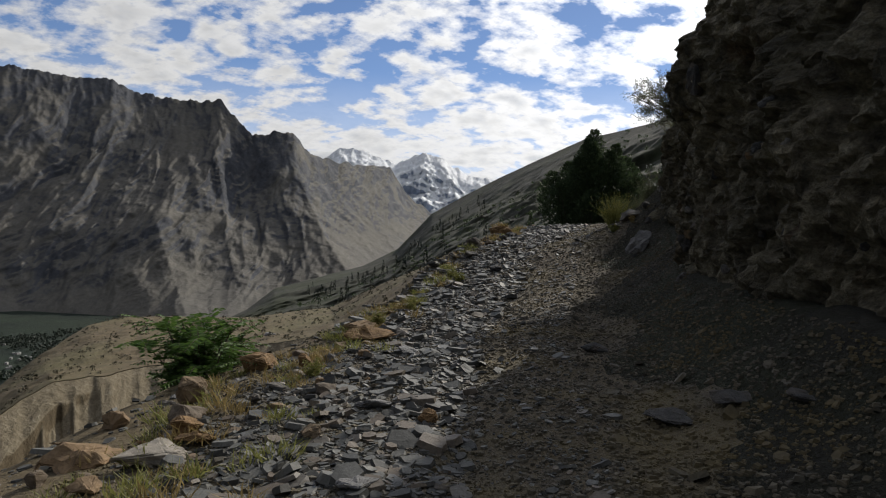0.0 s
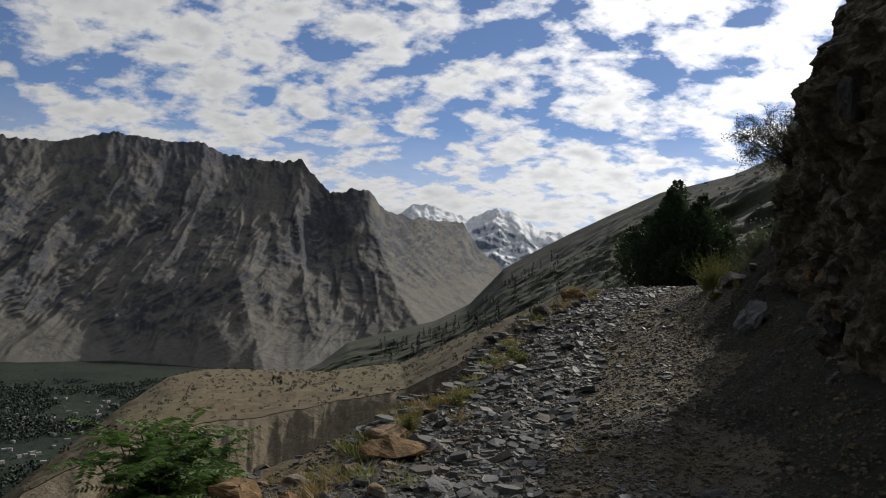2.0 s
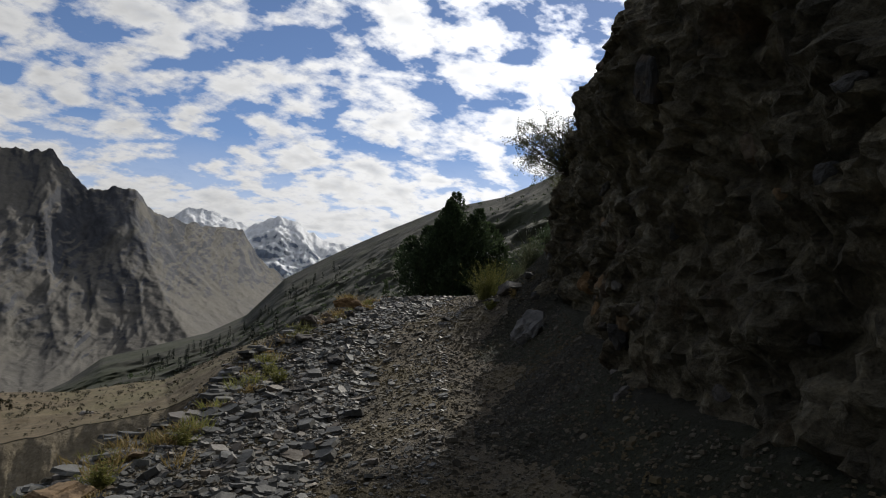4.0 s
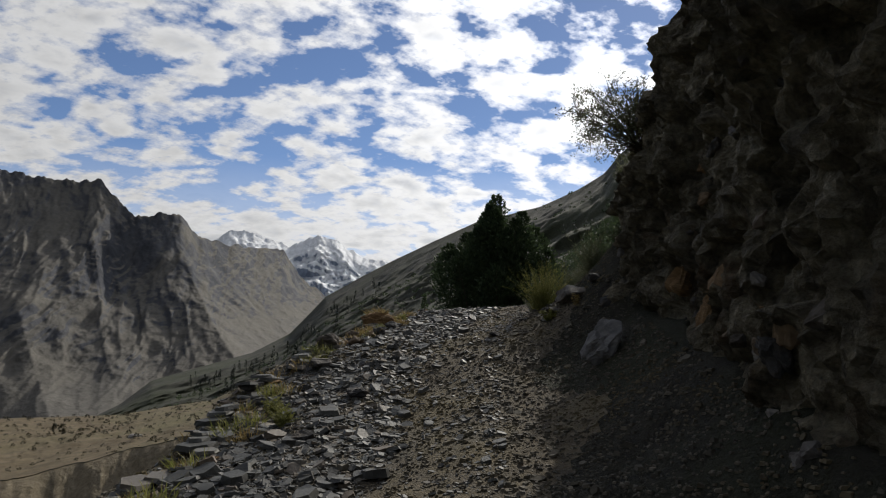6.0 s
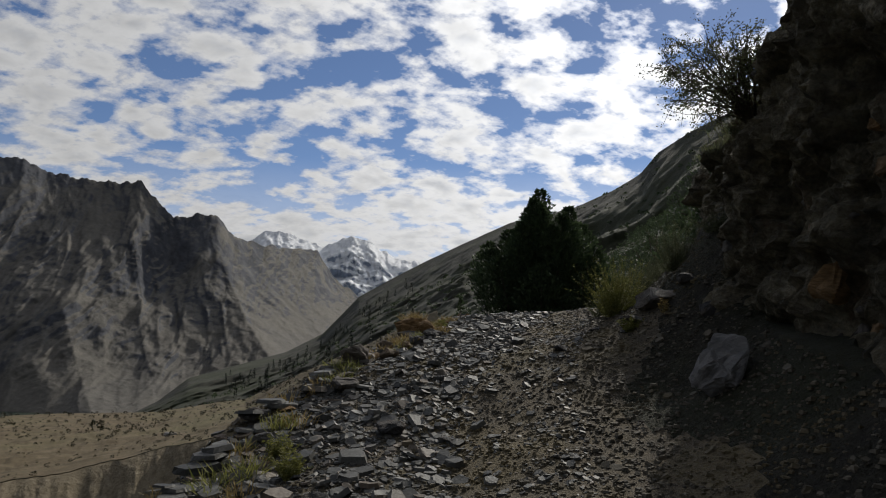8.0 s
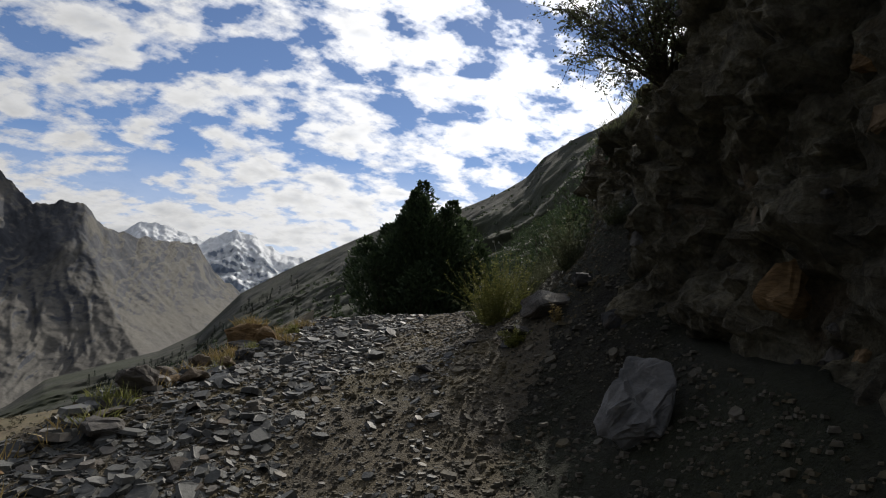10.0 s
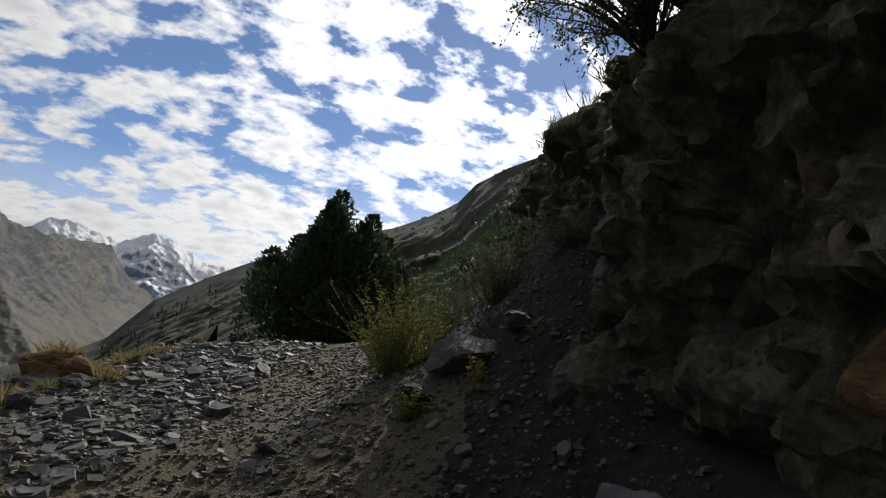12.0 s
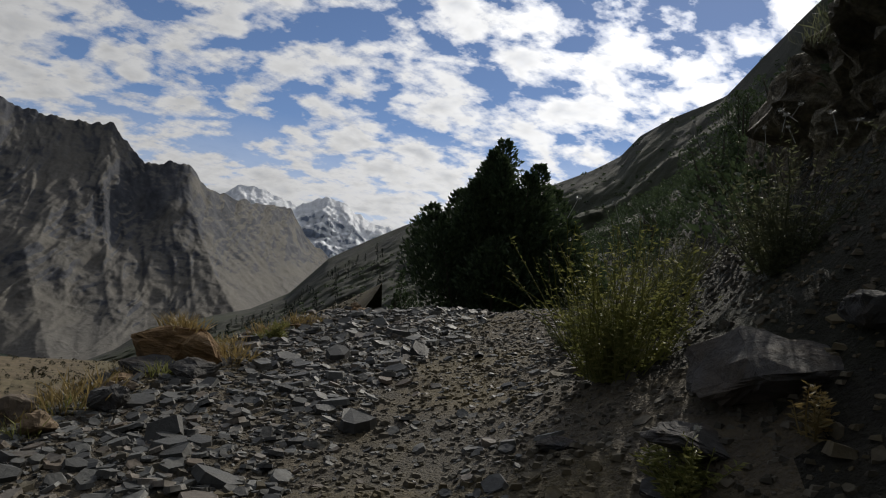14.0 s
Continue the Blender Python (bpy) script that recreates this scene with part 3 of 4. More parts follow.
def bench():
    """A dry terrace across the gully: its top, and the fluted bluff under its near lip."""
    near = curve_of([(-52, -26, 85), (-48, -22, 90), (-40, -15.2, 110), (-33, -11.6, 122), (-27, -10.9, 130), (-22.5, -10.5, 132), (-18.8, -9.8, 132), (-10.2, -8.0, 125), (-4.4, -5.1, 95), (0, -2.8, 60), (5, 0.6, 26)])
    far = curve_of([(-52, -25, 100), (-48, -21, 112), (-40, -14.7, 150), (-32.8, -9.2, 230), (-29.5, -7.0, 280), (-27, -6.4, 300), (-17, -6.5, 320), (-10.3, -5.6, 300), (-5.5, -3.3, 240), (-0.6, -1.0, 150), (5, 2.1, 45)])
    top, face = [], []
    for i in range(601):
        az = -52 + 57 * i / 600
        (e0, d0), (e1, d1) = near(az), far(az)
        way = Vector((math.sin(radians(az)), math.cos(radians(az)), 0))
        size = min(d0 / 120, 1.0)
        a, b = polar(az, e0, d0), polar(az, e1, d1)
        a = a + way * ((3.0 if az < -30 else 5.0) * size * fbm(az * 0.2, 0.0, 0.4, 4))
        row = []
        for j in range(90):
            g = (j / 89) ** 1.4
            p = a.lerp(b, g)
            p.z += size * (1.1 * fbm(p.x * 0.04, p.y * 0.04, 1.2, 6) + 0.35 * fbm(p.x * 0.3, p.y * 0.3, 4.0, 4)) * min(1, 8 * g, 0.35 + 6 * (1 - g))
            row.append(p)
        for j in range(1, 10):
            row.append(b + way * (4.0 * j) - Vector((0, 0, 0.35 * j * j + 0.8 * j)))
        top.append(row)
        # a soil slope, a short scarp, then a grooved apron of bare silt
        crown = float(np.interp(az, [-37, -33, -29], [0.34, 0.22, 0.05])) + 0.04 * fbm(az * 0.5, 3.0, 1.1, 4)
        scarp = float(np.interp(az, [-33, -29], [2.6, 0.5])) * (1 + 0.6 * fbm(az * 0.9, 7.0, 2.0, 3))
        col = []
        for j in range(110):
            g = j / 109
            soil, cut = min(g, crown), min(max((g - crown) / 0.06, 0.0), 1.0)
            bare = max(g - crown - 0.06, 0.0)
            wide = fbm(az * 0.16 + 0.5 * g, 1.2 * g, 2.0, 3)
            flute = fbm(az * 2.6 + 0.8 * wide, 2.2 * g, 5.0, 4)
            rough = fbm(az * 1.6, g * 12.0, 4.4, 5)
            out = size * (0.3 + 36 * soil + 1.3 * cut + 38 * bare + min(1, 6 * g) * (1.6 * wide + (0.05 + 0.12 * cut) * flute + 0.15 * rough))
            col.append(a - way * out - Vector((0, 0, 0.1 + size * (13 * soil + scarp * cut + 20 * bare + 0.3 * rough * min(1, 6 * g)))))
        face.append(col)
    tagged(sheet("bench", top, BENCH), "dry tan terrace dotted with small shrubs", "terrace", kind="structure")
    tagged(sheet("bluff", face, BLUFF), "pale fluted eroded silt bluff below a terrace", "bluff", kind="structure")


bench()


# loose stone, rocks and plants
rng = random.Random(7)


def part(name, bm, mat, parent, label=""):
    me = bpy.data.meshes.new(name)
    bm.to_mesh(me)
    bm.free()
    me.materials.append(mat)
    ob = new(name, me)
    ob.parent = parent
    return tagged(ob, label)


def ground_normal(x, y, e=0.12):
    return Vector((ground_z(x - e, y) - ground_z(x + e, y), ground_z(x, y - e) - ground_z(x, y + e), 2 * e)).normalized()


def slate_shape(r, n):
    """A thin broken flake, about 1 m across before scaling: rings for foot and chipped top."""
    turn = sorted(r.uniform(-0.4, 0.4) + 2 * math.pi * i / n for i in range(n))
    long = r.uniform(0.55, 0.9)
    low, top = [], []
    for a in turn:
        q = r.uniform(0.40, 0.53)
        x, y = q * math.cos(a), q * math.sin(a) * long
        low.append((x, y, -0.10))
        s = r.uniform(0.78, 0.96)
        top.append((x * s, y * s, r.uniform(0.07, 0.13)))
    verts = low + top
    faces = [(i, (i + 1) % n, n + (i + 1) % n, n + i) for i in range(n)] + [tuple(range(n, 2 * n))]
    return np.array(verts), faces


def drop(ob, x, y):
    """The highest point of a thing over a place, or None."""
    back = ob.matrix_world.inverted()
    hit, place, *_ = ob.ray_cast(back @ Vector((x, y, 400)), back.to_3x3() @ Vector((0, 0, -1)))
    return ob.matrix_world @ place if hit else None


FLAKES = [slate_shape(rng, rng.choice((6, 7, 7, 8))) for _ in range(14)]


def seat(x, y, size, r, lift=0.3, tilt=14.0, thick=1.0):
    """A pose lying on the ground."""
    n = ground_normal(x, y)
    q = n.to_track_quat("Z", "Y").to_matrix().to_4x4()
    m = Matrix.Translation((x, y, ground_z(x, y) + 0.1 * size * thick * lift)) @ q
    return m @ pose(0, 0, 0, r.gauss(0, tilt), r.gauss(0, tilt), r.uniform(0, 360)) @ Matrix.Diagonal((size, size, size * thick, 1))


def stone_density(x, y):
    xl, xr = left_x(y), wall_x(y)
    u = (x - xl) / (xr - xl)
    if u < 0:
        grassy = float(np.interp(y, [10.5, 13], [1.0, 0.0]))
        return max((0.8 - 0.48 * grassy * min((xl - x) / 0.5, 1.0)) + (x - xl) * 0.6 / shoulder(y), 0.05)
    patch = 0.5 + 0.7 * fbm(x * 0.8, y * 0.5, 12.0, 3)
    right = float(np.interp(u, [0, 0.08, 0.32, 0.40, 0.48, 0.60, 0.78, 1.0], [1.0, 1.0, 0.9, 0.16, 0.2, 0.45, 0.16, 0.05]))
    if y < 9:
        right *= float(np.interp(u, [0.45, 0.6, 1.0], [1.0, 0.5, 0.4]))
    elif y < 14:
        right *= float(np.interp(u, [0.6, 0.8], [1.0, 0.5]))
    return right * (0.55 + 0.6 * patch)


def gravel():
    r = random.Random(11)
    verts, faces, count = [], [], 0
    picked = []
    tries = 0
    while count < 52000 and tries < 260000:
        tries += 1
        y = 1.2 + 25.5 * r.random() ** 1.15
        x = r.uniform(left_x(y) - 2.2, wall_x(y) + (0.2 if y < 14 else 1.0))
        if r.random() > stone_density(x, y):
            continue
        u = (x - left_x(y)) / (wall_x(y) - left_x(y))
        size = min(0.027 * math.exp(r.gauss(0.6, 0.64)), 0.30)
        if u > 0.38:
            size *= 0.62
        thick = r.uniform(0.4, 1.1)
        if size > 0.155 and len(picked) < 190 and 2.5 < y < 19:
            picked.append((x, y, size, thick))
            continue
        v, f = FLAKES[r.randrange(len(FLAKES))]
        m = np.array(seat(x, y, size, r, 0.6 + 0.9 * r.random(), 13.0, thick))
        base = len(verts)
        verts.extend((v @ m[:3, :3].T + m[:3, 3]).tolist())
        faces.extend(tuple(i + base for i in face) for face in f)
        count += 1
    ob = mesh_object("gravel", verts, faces, SLATE, False)
    ob.data.materials.append(GRIT)                       # dusty talus at the cliff's foot, duller for the shade put into its colour
    for f in ob.data.polygons:
        x, y, _ = f.center
        if x > left_x(y) + 0.62 * (wall_x(y) - left_x(y)):
            f.material_index = 1
    tagged(ob, "loose broken grey slate flakes strewn over the track", "gravel", kind="stuff")
    return picked


PICKED = gravel()


def grit():
    """Fine chips between the flakes: four-sided crumbs in one mesh."""
    r = random.Random(12)
    verts, faces = [], []
    n = 0
    while n < 60000:
        y = 1.5 + 21 * r.random() ** 1.35
        x = r.uniform(left_x(y) - 1.2, wall_x(y) + (0.1 if y < 14 else 0.8))
        if r.random() > 0.55 + 0.45 * stone_density(x, y):
            continue
        s = 0.012 * math.exp(r.gauss(0.3, 0.4))
        z, a, b = ground_z(x, y), r.uniform(0, 6.3), len(verts)
        for i in range(4):
            t = a + i * 1.57 + r.uniform(-0.3, 0.3)
            verts.append((x + s * math.cos(t), y + s * math.sin(t), z - 0.004))
            verts.append((x + 0.7 * s * math.cos(t), y + 0.7 * s * math.sin(t), z + s * r.uniform(0.25, 0.7)))
        faces += [(b + 2 * i, b + (2 * i + 2) % 8, b + (2 * i + 3) % 8, b + 2 * i + 1) for i in range(4)] + [(b + 1, b + 3, b + 5, b + 7)]
        n += 1
    tagged(mesh_object("grit", verts, faces, GRIT, False), "fine grey-brown stone chips covering the track", "gravel", kind="stuff")


grit()


# rocks
def rock_mesh(r, flat=0.6, points=16, cut=0.05):
    bm = bmesh.new()
    for _ in range(points):
        v = Vector((r.gauss(0, 1), r.gauss(0, 1), r.gauss(0, 1))).normalized() * r.uniform(0.42, 0.52)
        bm.verts.new((v.x, v.y * r.uniform(0.7, 0.95), v.z * flat))
    hull = bmesh.ops.convex_hull(bm, input=bm.verts)
    bmesh.ops.delete(bm, geom=[g for g in hull["geom_interior"] if isinstance(g, bmesh.types.BMVert)], context="VERTS")
    bmesh.ops.dissolve_limit(bm, angle_limit=radians(12), verts=bm.verts, edges=bm.edges)
    bmesh.ops.bevel(bm, geom=list(bm.edges), offset=cut * 0.6, segments=1, affect="EDGES")
    bmesh.ops.triangulate(bm, faces=bm.faces)
    bmesh.ops.subdivide_edges(bm, edges=bm.edges, cuts=2, use_grid_fill=True)
    for v in bm.verts:
        n = 0.07 * fbm(v.co.x * 4 + r.random() * 0.001, v.co.y * 4, v.co.z * 4 + points, 4) + 0.03 * fbm(v.co.x * 14, v.co.y * 14, v.co.z * 14, 3)
        v.co += v.co.normalized() * n
    me = bpy.data.meshes.new("rock")
    bm.to_mesh(me)
    bm.free()
    return me


def rock(mesh, m, label, category="rock", group="", mat=None):
    ob = new("rock", mesh)
    ob.matrix_world = m
    return tagged(ob, label, category, group)


def rock_shapes(n, flat, mat, seed):
    out = []
    for i in range(n):
        me = rock_mesh(random.Random(seed + i), flat * random.Random(seed + i).uniform(0.8, 1.2), 13 + i % 6)
        me.materials.append(mat)
        out.append(me)
    return out


ROUGH_TAN, ROUGH_GREY, FLAT_TAN = rock_shapes(6, 0.7, TAN, 100), rock_shapes(6, 0.6, GREY, 200), rock_shapes(5, 0.3, TAN, 300)


FLAT_GREY = rock_shapes(5, 0.2, GREY_SLAB, 350)
RUSTY = rock_shapes(1, 0.32, RUST, 400) + rock_shapes(3, 0.75, RUST, 410)


def place_rock(mesh, x, y, size, turn, label, z=None, tall=1.0, tilt=(0, 0), sink=0.18, wide=1.0):
    z = ground_z(x, y) if z is None else z
    h = max(v.co.z for v in mesh.vertices) * size * tall
    m = pose(x, y, z + h * (1 - 2 * sink), tilt[0], tilt[1], turn) @ Matrix.Diagonal((size * wide, size, size * tall, 1))
    return rock(mesh, m, label)


MOUND = []


def named_rocks():
    place_rock(ROUGH_GREY[0], 3.5, 15.68, 0.26, 30, "dark grey angular rock lying on the track")
    place_rock(RUSTY[0], -0.85, 8.75, 0.8, 20, "flat rust-brown slab on the track's edge", wide=1.1)
    place_rock(RUSTY[1], -1.42, 7.2, 0.26, 50, "small upright orange-brown stone on the track's edge", tall=1.5)
    place_rock(ROUGH_TAN[2], -0.92, 5.78, 0.3, 10, "pale buff stone on the track's edge", tall=0.9)
    place_rock(ROUGH_TAN[2], -1.02, 6.12, 0.2, 80, "pale buff stone on the track's edge", tall=1.2)
    place_rock(RUSTY[2], -2.05, 7.7, 0.62, 15, "tan block beside the leafy shrub", tall=0.8)
    place_rock(ROUGH_TAN[4], -2.0, 5.2, 0.42, 70, "brown rock among edge stones", tall=0.9)
    place_rock(FLAT_TAN[1], -2.6, 4.6, 0.75, 40, "wide flat grey-brown slab on the track's edge")
    place_rock(FLAT_TAN[2], -1.9, 4.3, 0.6, 100, "flat dark slab on the track's edge")
    place_rock(ROUGH_TAN[5], -2.4, 6.3, 0.4, 140, "pale grey rock on the track's edge", tall=1.1)
    MOUND.append(place_rock(RUSTY[2], 1.95, 19.2, 0.9, 25, "rust-brown mound of rock topped with dry grass", tall=1.25, wide=1.2, sink=0.36))
    place_rock(ROUGH_GREY[1], 1.75, 18.75, 0.62, 60, "dark grey rock at the track's edge", tall=0.85)
    place_rock(ROUGH_GREY[2], 2.1, 18.5, 0.42, 10, "grey rock at the track's edge", tall=0.8)
    place_rock(ROUGH_GREY[3], 1.8, 17.72, 0.3, 15, "pale grey upright stone at the track's edge", tall=1.4)
    place_rock(ROUGH_TAN[1], 1.3, 17.6, 0.42, 70, "reddish brown rock at the track's edge", tall=0.7)
    place_rock(ROUGH_TAN[2], 1.05, 17.0, 0.36, 20, "tan rock at the track's edge")
    place_rock(ROUGH_TAN[4], 1.35, 16.5, 0.3, 20, "pale tan rock at the track's edge")
    place_rock(ROUGH_GREY[4], 4.82, 15.78, 0.78, -15, "large grey rock half buried beside thistles", tall=0.85, wide=1.05, sink=0.4)
    place_rock(ROUGH_GREY[0], 4.45, 15.6, 0.55, 35, "grey-brown rock half buried beside thistles", tall=0.6)
    place_rock(ROUGH_GREY[3], 5.1, 15.55, 0.35, 75, "small grey rock at the bank's foot")
    place_rock(ROUGH_GREY[5], 4.1, 16.1, 0.24, 10, "flat grey stone on the bank's foot", tall=0.5)
    place_rock(ROUGH_GREY[2], 1.9, 4.6, 0.5, 35, "flat slab of slate lying in the shade", tall=0.35)
    place_rock(ROUGH_GREY[4], 2.35, 4.5, 0.42, 5, "dark rock lying in the shade", tall=0.5)
    place_rock(ROUGH_GREY[5], 2.0, 7.3, 0.42, 130, "dark rock lying in the shade", tall=0.6)
    place_rock(ROUGH_GREY[1], 2.6, 4.0, 0.36, 75, "dark rock lying in the shade", tall=0.5)
    place_rock(ROUGH_GREY[3], 1.3, 13.8, 0.38, 35, "dark slate block at the track's edge", tall=0.8)
    place_rock(ROUGH_GREY[0], 1.85, 13.6, 0.3, 110, "flat slab of slate lying on the track", tall=0.3)
    place_rock(ROUGH_GREY[5], 0.75, 12.3, 0.32, 40, "grey slate block at the track's edge", tall=0.8)


named_rocks()


def outcrop():
    """The blunt nose of rock at the end of the cliff."""
    me = rock_mesh(random.Random(77), 0.8, 20, 0.05)
    me.materials.append(CLIFF)
    ob = new("outcrop", me)
    ob.matrix_world = pose(7.35, 18.5, 4.75, 5, -8, 15) @ Matrix.Diagonal((1.7, 1.9, 1.25, 1))
    tagged(ob, "blunt dark rock outcrop jutting from the cliff's end", "outcrop", kind="structure")


outcrop()


def leaning_boulder():
    """The pale slab that leans on the foot of the cliff."""
    me = rock_mesh(random.Random(43), 0.42, 14, 0.05)
    me.materials.append(GREY_SLAB)
    face = Vector((-0.62, -0.38, 0.68)).to_track_quat("Z", "Y").to_matrix().to_4x4()
    ob = rock(me, Matrix.Translation((4.34, 13.34, 1.75)) @ face @ pose(0, 0, 0, 0, 0, 20) @ Matrix.Diagonal((0.64, 1.04, 1.15, 1)), "pale grey leaning boulder at the cliff's foot", "boulder")
    ob.name = "boulder"


leaning_boulder()


def edge_rocks():
    r = random.Random(23)
    for i in range(330):
        y = r.uniform(2.5, 24.5) if i < 230 else r.uniform(2.5, 11.5)
        x = left_x(y) + r.gauss(-0.24, 0.27) * shoulder(y)
        if any(abs(x - o.location.x) < 0.25 and abs(y - o.location.y) < 0.25 for o in bpy.data.objects if o.name.startswith("rock")):
            continue
        kind = r.random()
        size = min(0.12 * math.exp(r.gauss(0.35, 0.45)), 0.5)
        if i >= 230 and kind < 0.45:
            ob = place_rock(r.choice(FLAT_GREY), x, y, min(size * 2.1, 0.7), r.uniform(0, 360), "flat grey slab of slate lying on the track's edge", tilt=(r.gauss(0, 7), r.gauss(0, 7)))
        elif kind < 0.12 or (i >= 230 and kind < 0.6):
            ob = place_rock(RUSTY[r.choice((0, 1, 3))], x, y, size * 1.1, r.uniform(0, 360), "rust-brown stone on the track's edge", tilt=(r.gauss(0, 8), r.gauss(0, 8)))
        elif kind < 0.42:
            ob = place_rock(r.choice(ROUGH_GREY), x, y, size, r.uniform(0, 360), "dark grey angular rock on the track's edge", tall=r.uniform(0.5, 0.9), tilt=(r.gauss(0, 10), r.gauss(0, 10)))
        elif kind < 0.7:
            ob = place_rock(r.choice(FLAT_TAN), x, y, size * 1.3, r.uniform(0, 360), "flat brown stone on the track's edge", tilt=(r.gauss(0, 8), r.gauss(0, 8)))
        else:
            ob = place_rock(r.choice(ROUGH_TAN), x, y, size, r.uniform(0, 360), "tan weathered rock on the track's edge", tall=r.uniform(0.6, 1.0), tilt=(r.gauss(0, 10), r.gauss(0, 10)))
        tagged(ob, group="rocks along the track's edge")


edge_rocks()


# plants
def leaf_cloud(name, places, ways, sizes, mat, parent, label="", width=0.4, seed=1, kind="", bend=0.25):
    """Many small pointed leaves: each a folded kite of two triangles, its tip along its way."""
    r = np.random.RandomState(seed)
    p, w = np.array(places, float), np.array(ways, float)
    s = np.array(sizes, float)[:, None]
    w /= np.linalg.norm(w, axis=1)[:, None] + 1e-9
    side = np.cross(w, r.normal(size=w.shape))
    side /= np.linalg.norm(side, axis=1)[:, None] + 1e-9
    up = np.cross(side, w)
    mid = p + w * s * 0.5
    quad = np.stack([p, mid + side * s * width * 0.5 + up * s * bend * 0.3, p + w * s + up * s * bend * -0.3, mid - side * s * width * 0.5 + up * s * bend * 0.3], 1)
    n = len(p)
    faces = [(4 * i, 4 * i + 1, 4 * i + 2, 4 * i + 3) for i in range(n)]
    ob = mesh_object(name, quad.reshape(-1, 3), faces, mat, False, parent)
    return tagged(ob, label, kind=kind)


def tube(bm, pts, r0, r1, sides=6):
    """A tapered limb along points."""
    rings = []
    for i, q in enumerate(pts):
        q = Vector(q)
        way = (Vector(pts[min(i + 1, len(pts) - 1)]) - Vector(pts[max(i - 1, 0)])).normalized()
        a = way.orthogonal().normalized()
        b = way.cross(a)
        rad = r0 + (r1 - r0) * i / (len(pts) - 1)
        rings.append([bm.verts.new(q + rad * (math.cos(2 * math.pi * k / sides) * a + math.sin(2 * math.pi * k / sides) * b)) for k in range(sides)])
    for one, two in zip(rings, rings[1:]):
        for k in range(sides):
            bm.faces.new((one[k], one[(k + 1) % sides], two[(k + 1) % sides], two[k]))


def wander(start, way, length, steps, r, loose, lift=0.0):
    pts, p, w = [Vector(start)], Vector(start), Vector(way).normalized()
    for _ in range(steps):
        w = (w + Vector((r.gauss(0, loose), r.gauss(0, loose), r.gauss(0, loose) + lift))).normalized()
        p = p + w * length / steps
        pts.append(p.copy())
    return pts


def juniper(x, y, z, height, spread, seed, label, leaves=26000, lobes=26):
    r = random.Random(seed)
    tree = new("juniper_tree")
    tree.location = (x, y, z)
    tagged(tree, label, "tree")
    bm = bmesh.new()
    tube(bm, wander((0, 0, -0.3), (0.05, 0, 1), height * 0.8, 6, r, 0.05), 0.16 * height / 5, 0.03)
    part("trunk", bm, BARK, tree)
    spires = [((0.0, 0.0), 1.0)]
    for i in range(lobes):
        a, q = r.uniform(0, 2 * math.pi), math.sqrt(r.random())
        spires.append(((q * spread * math.cos(a), q * spread * math.sin(a)), (1 - 0.45 * q ** 2.2) * r.uniform(0.72, 1.0)))
    limbs = bmesh.new()
    places, ways, sizes = [], [], []
    weight = [max(h, 0.2) for _, h in spires]
    for (lx, ly), h in spires:
        top = Vector((lx, ly, height * h))
        tube(limbs, [(lx * 0.15, ly * 0.15, height * 0.12), (lx * 0.7, ly * 0.7, height * h * 0.4), tuple(top * 0.97)], 0.05, 0.012, 5)
        n = int(leaves * h / sum(weight))
        width = 0.36 * spread * r.uniform(0.8, 1.15)
        for _ in range(n):
            f = r.random() ** 0.75
            g = max(1 - f, 0.0)
            rad = width * (0.10 + 0.95 * math.sin(min(g * 2.4, 1.0) * math.pi / 2)) * r.random() ** 0.38
            a = r.uniform(0, 2 * math.pi)
            rad *= 1 + 0.28 * math.sin(3 * a + 9 * f + lx * 5)
            ax = 0.25 + 0.75 * min(f * 1.6, 1)
            q = Vector((lx * ax + rad * math.cos(a), ly * ax + rad * math.sin(a), height * h * (0.04 + 0.96 * f)))
            places.append(q)
            ways.append((math.cos(a) * 0.8 + r.gauss(0, 0.4), math.sin(a) * 0.8 + r.gauss(0, 0.4), 0.75 + r.gauss(0, 0.4)))
            sizes.append(r.uniform(0.06, 0.19) * (height / 5.5) ** 0.5)
    part("branchwork", limbs, BARK, tree)
    leaf_cloud("crown", places, ways, sizes, NEEDLE, tree, width=0.5, seed=seed)
    return tree


juniper(7.5, 32.0, ground_z(7.5, 32.0), 7.75 - ground_z(7.5, 32.0), 2.3, 3, "dense dark green juniper tree beside the track", 62000)
juniper(8.9, 30.5, ground_z(8.9, 30.5), 3.0, 1.5, 8, "low dark green juniper beside the larger tree", 9000, 14)
juniper(5.6, 40.5, ground_z(5.6, 40.5), 4.0 - ground_z(5.6, 40.5), 0.75, 5, "small dark juniper beyond the rise", 5000, 8)
for jx, jy, jh, jw, js in ((10.6, 25.5, 1.5, 0.9, 71), (12.4, 27.5, 1.9, 1.1, 72), (10.9, 29.0, 1.3, 0.9, 73), (14.6, 29.0, 1.7, 1.0, 74), (9.9, 22.6, 1.0, 0.7, 75), (13.2, 24.6, 1.6, 0.9, 76), (11.8, 22.2, 1.1, 0.7, 77)):
    juniper(jx, jy, ground_z(jx, jy) - 0.05, jh, jw, js, "low dark juniper bush on the bank", 3200, 9)


